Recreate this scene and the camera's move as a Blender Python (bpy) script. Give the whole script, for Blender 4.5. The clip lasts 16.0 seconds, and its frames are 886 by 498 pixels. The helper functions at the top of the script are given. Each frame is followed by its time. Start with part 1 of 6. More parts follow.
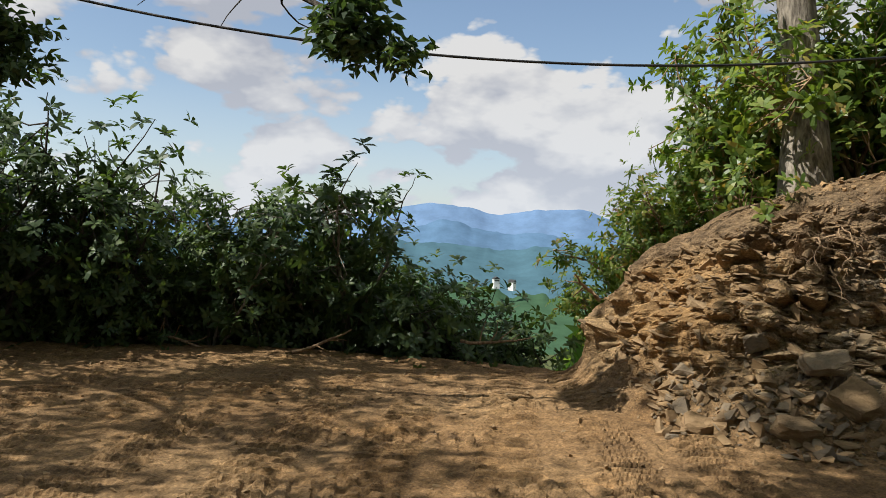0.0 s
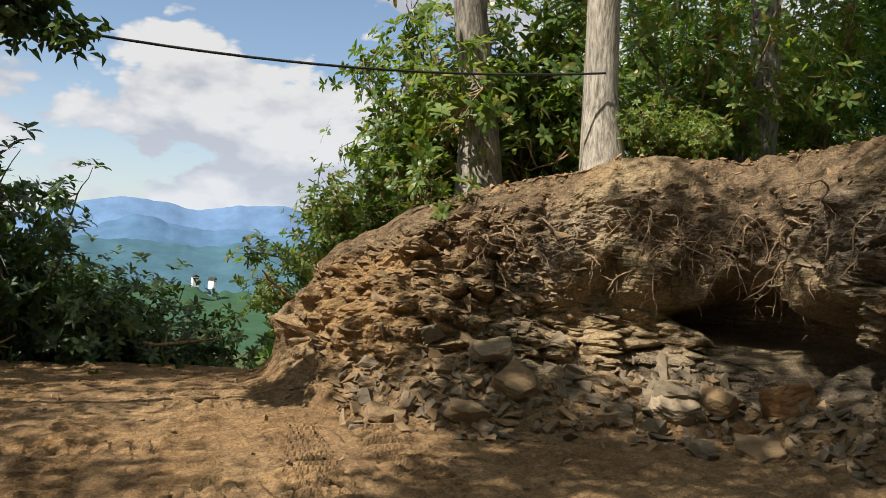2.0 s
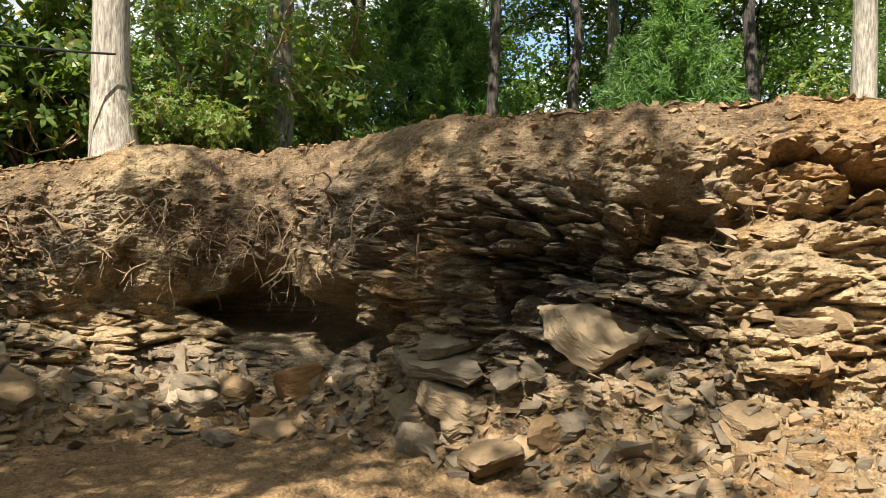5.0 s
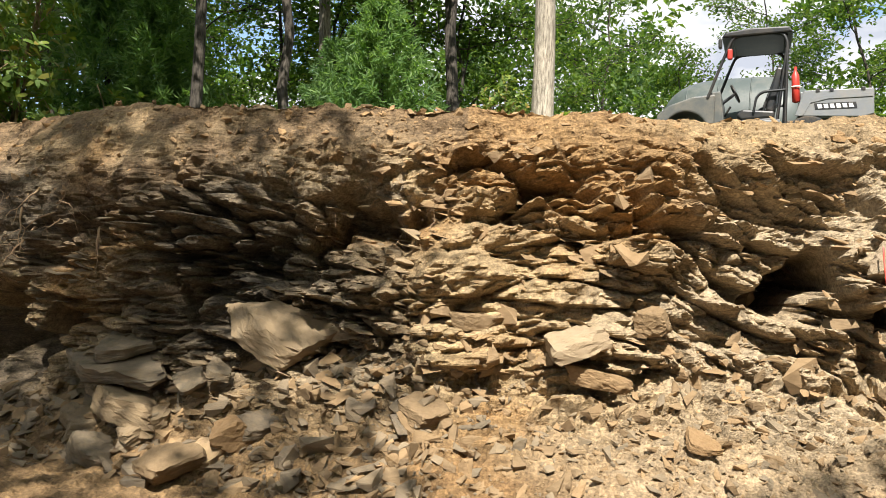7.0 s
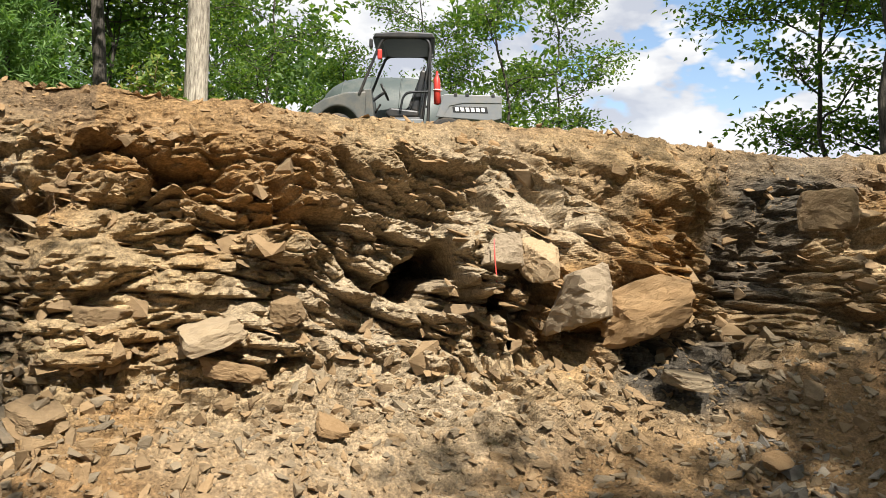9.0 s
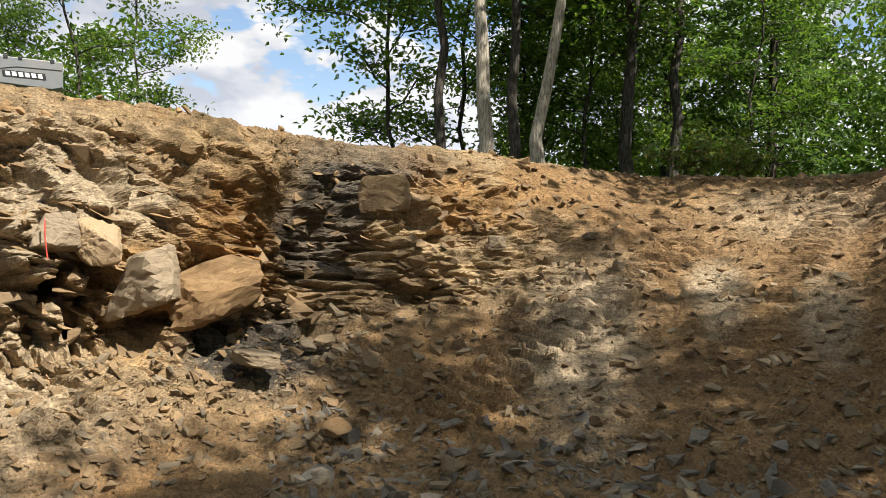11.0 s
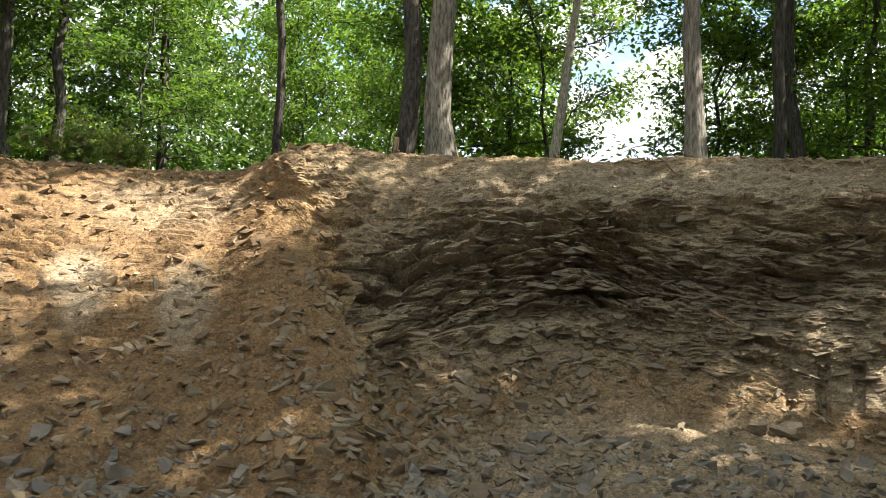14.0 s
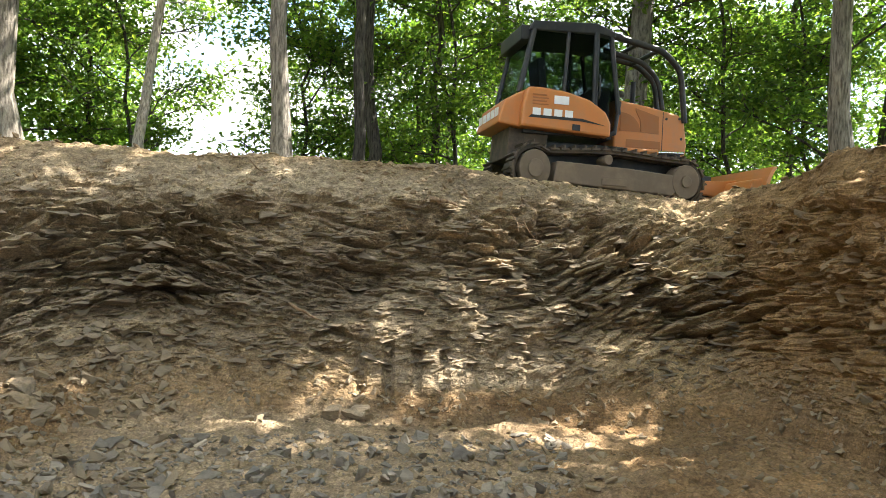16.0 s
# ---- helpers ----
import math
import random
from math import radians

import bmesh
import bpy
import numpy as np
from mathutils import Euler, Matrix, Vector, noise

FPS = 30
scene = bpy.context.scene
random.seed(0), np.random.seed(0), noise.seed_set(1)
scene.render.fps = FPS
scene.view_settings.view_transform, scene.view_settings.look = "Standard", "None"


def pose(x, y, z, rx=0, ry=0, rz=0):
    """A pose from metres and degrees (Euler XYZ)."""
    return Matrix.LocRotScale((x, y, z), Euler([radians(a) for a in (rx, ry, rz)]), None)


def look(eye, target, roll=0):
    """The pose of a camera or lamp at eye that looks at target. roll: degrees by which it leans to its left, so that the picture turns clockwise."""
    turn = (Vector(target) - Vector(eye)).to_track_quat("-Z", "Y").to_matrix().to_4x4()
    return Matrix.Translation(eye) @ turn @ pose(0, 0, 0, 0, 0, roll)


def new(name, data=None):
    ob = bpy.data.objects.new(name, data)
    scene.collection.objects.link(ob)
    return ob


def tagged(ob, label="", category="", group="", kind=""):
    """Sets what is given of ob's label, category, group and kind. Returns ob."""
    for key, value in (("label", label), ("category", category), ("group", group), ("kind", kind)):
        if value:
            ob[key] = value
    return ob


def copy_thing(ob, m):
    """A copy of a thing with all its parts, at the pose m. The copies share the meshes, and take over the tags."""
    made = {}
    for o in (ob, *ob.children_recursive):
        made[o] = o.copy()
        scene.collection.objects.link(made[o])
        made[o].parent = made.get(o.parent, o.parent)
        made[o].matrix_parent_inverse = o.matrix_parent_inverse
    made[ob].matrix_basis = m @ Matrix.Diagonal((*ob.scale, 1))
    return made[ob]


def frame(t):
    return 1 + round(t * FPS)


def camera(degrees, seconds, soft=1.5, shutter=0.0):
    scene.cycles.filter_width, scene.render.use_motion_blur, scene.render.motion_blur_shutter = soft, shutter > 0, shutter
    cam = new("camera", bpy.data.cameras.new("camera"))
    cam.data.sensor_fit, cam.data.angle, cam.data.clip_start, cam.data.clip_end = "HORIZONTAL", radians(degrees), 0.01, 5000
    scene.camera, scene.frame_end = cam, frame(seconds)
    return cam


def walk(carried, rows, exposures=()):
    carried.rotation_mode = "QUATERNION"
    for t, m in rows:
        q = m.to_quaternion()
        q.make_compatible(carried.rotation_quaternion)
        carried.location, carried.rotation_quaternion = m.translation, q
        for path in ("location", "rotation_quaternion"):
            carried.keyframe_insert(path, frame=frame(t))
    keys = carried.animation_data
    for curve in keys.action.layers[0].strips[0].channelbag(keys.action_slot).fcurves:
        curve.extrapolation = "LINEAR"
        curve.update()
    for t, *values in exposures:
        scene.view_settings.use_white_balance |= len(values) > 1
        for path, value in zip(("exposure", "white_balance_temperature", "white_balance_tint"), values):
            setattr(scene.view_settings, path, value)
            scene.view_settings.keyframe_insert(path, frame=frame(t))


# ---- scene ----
LENS = 56.3
cam = camera(LENS, 16.0, soft=0.75)
# rows: seconds, x, y, z, pitch+90, roll, yaw
PATH = [
    (0.0, 0.008, 0.508, 1.599, 89.68, -2.16, -0.04),
    (0.5, 0.011, 0.506, 1.604, 89.77, -2.00, -2.05),
    (1.0, 0.045, 0.492, 1.602, 89.92, -1.59, -6.88),
    (1.5, 0.108, 0.474, 1.600, 90.08, -1.94, -14.41),
    (2.0, 0.160, 0.465, 1.602, 90.22, -2.13, -20.38),
    (2.5, 0.210, 0.443, 1.605, 90.30, -1.98, -25.41),
    (3.0, 0.254, 0.419, 1.597, 90.54, -1.78, -29.74),
    (3.5, 0.300, 0.411, 1.591, 90.70, -1.94, -34.22),
    (4.0, 0.337, 0.400, 1.596, 90.67, -1.65, -40.61),
    (4.5, 0.360, 0.370, 1.603, 90.53, -0.95, -46.14),
    (4.7, 0.368, 0.371, 1.607, 90.42, -0.74, -48.28),
    (6.8, 0.467, 0.205, 1.598, 90.47, -1.29, -68.78),
    (7.0, 0.476, 0.173, 1.604, 90.51, -1.33, -70.72),
    (7.5, 0.498, 0.095, 1.607, 90.61, -1.43, -76.14),
    (8.0, 0.511, 0.032, 1.607, 90.71, -1.54, -82.05),
    (8.2, 0.510, 0.012, 1.610, 90.72, -1.67, -84.21),
    (10.3, 0.489, -0.218, 1.622, 89.47, -0.89, -109.95),
    (10.5, 0.483, -0.227, 1.622, 89.53, -0.96, -112.94),
    (11.0, 0.447, -0.253, 1.609, 89.72, -1.05, -120.91),
    (11.5, 0.411, -0.281, 1.609, 89.70, -0.70, -126.86),
    (12.0, 0.381, -0.329, 1.603, 89.72, -0.71, -133.12),
    (12.5, 0.324, -0.380, 1.597, 89.87, -1.02, -139.11),
    (13.0, 0.245, -0.429, 1.590, 89.95, -1.33, -146.05),
    (13.5, 0.185, -0.463, 1.586, 90.16, -1.46, -153.16),
    (14.0, 0.123, -0.478, 1.582, 90.21, -1.68, -160.55),
    (14.5, 0.065, -0.481, 1.577, 90.36, -1.91, -166.84),
    (15.0, 0.013, -0.487, 1.590, 90.50, -1.97, -175.64),
    (15.5, 0.000, -0.472, 1.596, 90.60, -1.93, -182.14),
    (16.0, -0.004, -0.451, 1.595, 90.69, -1.87, -188.08),
]
walk(cam, [(r[0], pose(*r[1:])) for r in PATH], exposures=[(0.0, 0.58), (2.0, 0.66), (4.5, 1.34), (7.5, 1.22), (10.5, 0.98), (13.0, 1.42), (14.5, 2.2), (16.0, 2.75)])

# ---- light ----
SUN_AZ, SUN_EL = 252.0, 52.0      # degrees clockwise from +y, and above the horizon
world = bpy.data.worlds.new("sky")
scene.world = world
world.use_nodes = True


def build_sky():
    nt = world.node_tree
    nt.nodes.clear()
    N, L = nt.nodes.new, nt.links.new
    out, bg, sky = N("ShaderNodeOutputWorld"), N("ShaderNodeBackground"), N("ShaderNodeTexSky")
    sky.sky_type, sky.sun_disc = "NISHITA", False
    sky.sun_elevation, sky.sun_rotation = radians(SUN_EL), radians(SUN_AZ)
    co, fine = N("ShaderNodeTexCoord"), N("ShaderNodeTexNoise")

    def density(lift):
        """How thick the cloud is, a little higher up by lift: broad banks with billowing edges."""
        mp, big, puff = N("ShaderNodeMapping"), N("ShaderNodeTexNoise"), N("ShaderNodeTexVoronoi")
        mp.inputs["Location"].default_value = (0.35 - lift * 0.2, 0.1, lift)
        mp.inputs["Scale"].default_value = (1.0, 1.0, 1.9)
        L(co.outputs["Generated"], mp.inputs["Vector"])
        big.inputs["Scale"].default_value, big.inputs["Detail"].default_value, big.inputs["Roughness"].default_value = 2.6, 9.0, 0.52
        puff.inputs["Scale"].default_value, puff.inputs["Detail"].default_value, puff.inputs["Roughness"].default_value = 7.0, 4.0, 0.55
        L(mp.outputs["Vector"], big.inputs["Vector"])
        warp = N("ShaderNodeMix")
        warp.data_type = "RGBA"
        warp.inputs["Factor"].default_value = 0.08
        L(mp.outputs["Vector"], warp.inputs["A"])
        L(big.outputs["Color"], warp.inputs["B"])
        L(warp.outputs["Result"], puff.inputs["Vector"])
        d = N("ShaderNodeMath")
        d.operation = "MULTIPLY_ADD"
        L(puff.outputs["Distance"], d.inputs[0])
        d.inputs[1].default_value = -0.26
        L(big.outputs["Fac"], d.inputs[2])
        return d.outputs[0], mp.outputs["Vector"]

    here, vec = density(0.0)
    above, _ = density(0.075)
    fine.inputs["Scale"].default_value, fine.inputs["Detail"].default_value, fine.inputs["Roughness"].default_value = 5.0, 7.0, 0.55
    L(vec, fine.inputs["Vector"])
    cover = N("ShaderNodeValToRGB")
    cover.color_ramp.elements[0].position, cover.color_ramp.elements[1].position = 0.165, 0.205
    L(here, cover.inputs["Fac"])
    # tops catch the sun, bases are grey: compare with the cloud a little higher up
    diff = N("ShaderNodeMath")
    diff.operation = "SUBTRACT"
    L(here, diff.inputs[0])
    L(above, diff.inputs[1])
    lit = N("ShaderNodeMath")
    lit.operation = "MULTIPLY_ADD"
    L(diff.outputs[0], lit.inputs[0])
    lit.inputs[1].default_value = 2.2
    L(fine.outputs["Fac"], lit.inputs[2])
    shade = N("ShaderNodeValToRGB")
    e = shade.color_ramp.elements
    e[0].position, e[0].color = 0.32, (3.3, 3.5, 4.0, 1)
    e[1].position, e[1].color = 0.72, (5.5, 5.5, 5.5, 1)
    L(lit.outputs[0], shade.inputs["Fac"])
    mix = N("ShaderNodeMix")
    mix.data_type = "RGBA"
    L(cover.outputs["Color"], mix.inputs["Factor"])
    L(sky.outputs["Color"], mix.inputs["A"])
    L(shade.outputs["Color"], mix.inputs["B"])
    sep = N("ShaderNodeSeparateXYZ")
    L(co.outputs["Generated"], sep.inputs["Vector"])
    haze = N("ShaderNodeValToRGB")
    haze.color_ramp.elements[0].position, haze.color_ramp.elements[0].color = 0.0, (0.45, 0.45, 0.45, 1)
    haze.color_ramp.elements[1].position, haze.color_ramp.elements[1].color = 0.2, (0, 0, 0, 1)
    L(sep.outputs["Z"], haze.inputs["Fac"])
    pale = N("ShaderNodeMix")
    pale.data_type = "RGBA"
    L(haze.outputs["Color"], pale.inputs["Factor"])
    L(mix.outputs["Result"], pale.inputs["A"])
    pale.inputs["B"].default_value = (5.6, 6.2, 7.0, 1)
    L(pale.outputs["Result"], bg.inputs["Color"])
    bg.inputs["Strength"].default_value = 0.09
    L(bg.outputs["Background"], out.inputs["Surface"])


build_sky()
sun = new("sun", bpy.data.lights.new("sun", "SUN"))
sun.data.energy, sun.data.angle, sun.data.color = 5.0, radians(0.5), (1.0, 0.955, 0.88)
sa, se = radians(SUN_AZ), radians(SUN_EL)
sun.matrix_world = look((math.sin(sa) * math.cos(se) * 60, math.cos(sa) * math.cos(se) * 60, math.sin(se) * 60), (0, 0, 0))


# ---- noise and mesh tools ----
def hash3(i, j, k, seed):
    n = (i.astype(np.int64) * 374761393 + j.astype(np.int64) * 668265263 + k.astype(np.int64) * 2147483647 + seed * 1274126177) & 0xFFFFFFFF
    n = ((n ^ (n >> 13)) * 1274126177) & 0xFFFFFFFF
    n = ((n ^ (n >> 16)) * 2246822519) & 0xFFFFFFFF
    return ((n ^ (n >> 15)) & 0xFFFFFF) / float(0xFFFFFF)


def vnoise(x, y, z=None, seed=0):
    """Smooth value noise from 0 to 1."""
    z = np.zeros_like(x) if z is None else z
    i, j, k = np.floor(x), np.floor(y), np.floor(z)
    u, v, w = x - i, y - j, z - k
    u, v, w = (a * a * (3 - 2 * a) for a in (u, v, w))
    r = 0
    for a in (0, 1):
        for b in (0, 1):
            for c in (0, 1):
                wt = (u if a else 1 - u) * (v if b else 1 - v) * (w if c else 1 - w)
                r = r + wt * hash3(i + a, j + b, k + c, seed)
    return r


def fbm(x, y, z=None, seed=0, octaves=4, gain=0.5):
    z = np.zeros_like(x) if z is None else z
    total, amp, norm, f = 0, 1.0, 0, 1.0
    for o in range(octaves):
        total = total + amp * vnoise(x * f, y * f, z * f, seed + o * 17)
        norm, amp, f = norm + amp, amp * gain, f * 2.03
    return total / norm


def mesh_of(name, verts, faces, material=None, smooth=False):
    """A mesh from arrays of vertices and of equal-sided faces."""
    verts, faces = np.asarray(verts, dtype=np.float32), np.asarray(faces, dtype=np.int32)
    me = bpy.data.meshes.new(name)
    n, k = faces.shape
    me.vertices.add(len(verts))
    me.vertices.foreach_set("co", verts.ravel())
    me.loops.add(n * k)
    me.loops.foreach_set("vertex_index", faces.ravel())
    me.polygons.add(n)
    me.polygons.foreach_set("loop_start", np.arange(0, n * k, k, dtype=np.int32))
    me.polygons.foreach_set("use_smooth", np.full(n, smooth))
    me.update(calc_edges=True)
    me.validate()
    if material:
        me.materials.append(material)
    return me


def join_arrays(pieces):
    vs, fs, at = [], [], 0
    for v, f in pieces:
        vs.append(v)
        fs.append(np.asarray(f) + at)
        at += len(v)
    return np.concatenate(vs), np.concatenate(fs)


def tube(points, radii, sides=7):
    """A tapered tube along points, as quads."""
    P, R = np.asarray(points, float), np.asarray(radii, float)
    T = np.gradient(P, axis=0)
    T /= np.linalg.norm(T, axis=1)[:, None] + 1e-9
    ref = np.array([0.31, 0.95, 0.05]) if abs(T[0][2]) > 0.7 else np.array([0.05, 0.1, 1.0])
    A = np.cross(T, ref)
    A /= np.linalg.norm(A, axis=1)[:, None] + 1e-9
    B = np.cross(T, A)
    ang = np.linspace(0, 2 * np.pi, sides, endpoint=False)
    V = P[:, None, :] + R[:, None, None] * (np.cos(ang)[None, :, None] * A[:, None, :] + np.sin(ang)[None, :, None] * B[:, None, :])
    n = len(P)
    i, j = np.meshgrid(np.arange(n - 1), np.arange(sides), indexing="ij")
    a, b = i * sides + j, i * sides + (j + 1) % sides
    return V.reshape(-1, 3), np.stack([a, b, b + sides, a + sides], -1).reshape(-1, 4)


def unit(v):
    return v / (np.linalg.norm(v, axis=-1, keepdims=True) + 1e-9)


def oval_blades(base, along, up, length, width, fold=0.18):
    """Oblong, blunt leaves: four triangles each."""
    base, along, up = np.asarray(base), unit(np.asarray(along)), np.asarray(up)
    side = unit(np.cross(along, up))
    nrm = np.cross(side, along)
    length, width = np.broadcast_to(length, len(base))[:, None], np.broadcast_to(width, len(base))[:, None]
    rows = [base]
    for f, w, drop in ((0.35, 0.48, 0.0), (0.75, 0.42, 0.05)):
        m = base + along * length * f - nrm * length * drop
        rows += [m + side * width * w + nrm * width * fold, m - side * width * w + nrm * width * fold]
    rows.append(base + along * length - nrm * length * 0.13)
    V = np.stack(rows, 1).reshape(-1, 3)
    k = np.arange(len(base))[:, None] * 6
    F = np.concatenate([k + np.array([t]) for t in ([0, 1, 2], [2, 1, 3], [2, 3, 4], [4, 3, 5])], 1).reshape(-1, 3)
    return V, F


def leaf_blades(base, along, up, length, width, fold=0.25):
    """Pointed, folded blades: two triangles each."""
    base, along, up = np.asarray(base), unit(np.asarray(along)), np.asarray(up)
    side = unit(np.cross(along, up))
    nrm = np.cross(side, along)
    length, width = np.broadcast_to(length, len(base))[:, None], np.broadcast_to(width, len(base))[:, None]
    mid = base + along * length * 0.45
    l = mid - side * width * 0.5 + nrm * width * fold
    r = mid + side * width * 0.5 + nrm * width * fold
    tip = base + along * length - nrm * length * 0.12
    V = np.stack([base, r, tip, l], 1).reshape(-1, 3)
    k = np.arange(len(base))[:, None] * 4
    F = np.concatenate([k + np.array([[0, 1, 2]]), k + np.array([[0, 2, 3]])], 1).reshape(-1, 3)
    return V, F


def part(name, me, parent, label=""):
    ob = new(name, me)
    ob.parent = parent
    return tagged(ob, label)


def bm_mesh(name, bm, material, smooth=False):
    me = bpy.data.meshes.new(name)
    bm.normal_update()
    bm.to_mesh(me)
    bm.free()
    if smooth:
        for p in me.polygons:
            p.use_smooth = True
    me.materials.append(material)
    return me


# ---- materials ----
def material(name, rough=0.8, metal=0.0, spec=0.3):
    m = bpy.data.materials.new(name)
    m.use_nodes = True
    b = m.node_tree.nodes["Principled BSDF"]
    b.inputs["Roughness"].default_value, b.inputs["Metallic"].default_value = rough, metal
    b.inputs["Specular IOR Level"].default_value = spec
    return m, m.node_tree, b


def noise_node(nt, scale, detail=5.0, rough=0.6, vec=None):
    n = nt.nodes.new("ShaderNodeTexNoise")
    n.inputs["Scale"].default_value, n.inputs["Detail"].default_value, n.inputs["Roughness"].default_value = scale, detail, rough
    if vec:
        nt.links.new(vec, n.inputs["Vector"])
    return n.outputs["Fac"]


def ramp_node(nt, fac, stops):
    r = nt.nodes.new("ShaderNodeValToRGB")
    e = r.color_ramp.elements
    while len(e) < len(stops):
        e.new(0.5)
    for el, (p, c) in zip(e, stops):
        el.position, el.color = p, (*c, 1)
    nt.links.new(fac, r.inputs["Fac"])
    return r.outputs["Color"]


def mix_node(nt, fac, a, b, kind="MIX"):
    m = nt.nodes.new("ShaderNodeMix")
    m.data_type, m.blend_type = "RGBA", kind
    for sock, val in (("Factor", fac), ("A", a), ("B", b)):
        if isinstance(val, (int, float)):
            m.inputs[sock].default_value = val
        elif isinstance(val, tuple):
            m.inputs[sock].default_value = (*val, 1)
        else:
            nt.links.new(val, m.inputs[sock])
    return m.outputs["Result"]


def bump_node(nt, height, bsdf, strength=0.4, dist=0.02):
    b = nt.nodes.new("ShaderNodeBump")
    b.inputs["Strength"].default_value, b.inputs["Distance"].default_value = strength, dist
    nt.links.new(height, b.inputs["Height"])
    nt.links.new(b.outputs["Normal"], bsdf.inputs["Normal"])


def position(nt):
    return nt.nodes.new("ShaderNodeNewGeometry").outputs["Position"]


def attr(nt, name):
    a = nt.nodes.new("ShaderNodeAttribute")
    a.attribute_name = name
    return a.outputs["Fac"]


def earth_material():
    """Cut bank: ochre and orange clay, grey slate beds and dark topsoil, by what is exposed where."""
    m, nt, b = material("earth", 0.95, 0, 0.15)
    p = position(nt)
    flat = nt.nodes.new("ShaderNodeMapping")
    flat.inputs["Scale"].default_value = (1, 1, 5.5)
    flat.inputs["Rotation"].default_value = (0.12, -0.1, 0)
    nt.links.new(p, flat.inputs["Vector"])
    n1, n2, n3 = noise_node(nt, 0.9, 6, 0.65, p), noise_node(nt, 7.0, 6, 0.7, p), noise_node(nt, 45.0, 4, 0.7, p)
    leafy = noise_node(nt, 5.0, 7, 0.72, flat.outputs["Vector"])          # thin beds seen edge on
    clay = ramp_node(nt, n1, [(0.3, (0.23, 0.155, 0.08)), (0.5, (0.41, 0.3, 0.168)), (0.68, (0.5, 0.37, 0.205))])
    slate = ramp_node(nt, leafy, [(0.3, (0.14, 0.112, 0.08)), (0.52, (0.28, 0.225, 0.155)), (0.75, (0.4, 0.315, 0.205))])
    soil = ramp_node(nt, n2, [(0.35, (0.13, 0.09, 0.055)), (0.7, (0.26, 0.18, 0.105))])
    orange = ramp_node(nt, n2, [(0.35, (0.24, 0.13, 0.05)), (0.7, (0.42, 0.25, 0.1))])
    c = mix_node(nt, attr(nt, "slate"), clay, slate)
    c = mix_node(nt, attr(nt, "orange"), c, orange)
    c = mix_node(nt, attr(nt, "topsoil"), c, soil)
    packed = ramp_node(nt, n1, [(0.3, (0.185, 0.112, 0.055)), (0.55, (0.275, 0.168, 0.08)), (0.75, (0.36, 0.205, 0.085))])
    c = mix_node(nt, attr(nt, "packed"), c, packed)
    c = mix_node(nt, attr(nt, "dark_blots"), c, ramp_node(nt, leafy, [(0.3, (0.06, 0.052, 0.043)), (0.55, (0.13, 0.11, 0.085)), (0.75, (0.24, 0.2, 0.15))]))
    # pale dust tone, which also carries painted light on two bank blots
    c = mix_node(nt, attr(nt, "dust_lift"), c, ramp_node(nt, n2, [(0.3, (0.32, 0.245, 0.155)), (0.7, (0.5, 0.4, 0.27))]))
    c = mix_node(nt, 0.55, c, ramp_node(nt, leafy, [(0.32, (0.5, 0.48, 0.46)), (0.5, (0.98, 0.97, 0.96)), (0.7, (1.3, 1.3, 1.28))]), "MULTIPLY")
    cells = []
    for sc_ in (16.0, 42.0):
        vo = nt.nodes.new("ShaderNodeTexVoronoi")
        vo.inputs["Scale"].default_value = sc_
        nt.links.new(p, vo.inputs["Vector"])
        bw = nt.nodes.new("ShaderNodeRGBToBW")
        nt.links.new(vo.outputs["Color"], bw.inputs["Color"])
        cells.append(bw.outputs["Val"])
        c = mix_node(nt, 0.4, c, ramp_node(nt, bw.outputs["Val"], [(0.2, (0.6, 0.6, 0.6)), (0.55, (1.0, 0.99, 0.97)), (0.85, (1.35, 1.33, 1.28))]), "MULTIPLY")
    grain = ramp_node(nt, n3, [(0.3, (0.5, 0.5, 0.52)), (0.55, (0.95, 0.95, 0.95)), (0.78, (1.35, 1.33, 1.28))])
    c = mix_node(nt, 1.0, c, grain, "MULTIPLY")
    c = mix_node(nt, attr(nt, "wood_floor"), c, ramp_node(nt, n2, [(0.3, (0.035, 0.05, 0.018)), (0.7, (0.09, 0.1, 0.035))]))
    nt.links.new(c, b.inputs["Base Color"])
    total = n2
    for val, share in ((cells[0], 1.0), (cells[1], 0.5), (leafy, 1.4)):
        add = nt.nodes.new("ShaderNodeMath")
        add.operation = "MULTIPLY_ADD"
        nt.links.new(val, add.inputs[0])
        add.inputs[1].default_value = share
        nt.links.new(total, add.inputs[2])
        total = add.outputs[0]
    bump_node(nt, total, b, 0.9, 0.032)
    return m


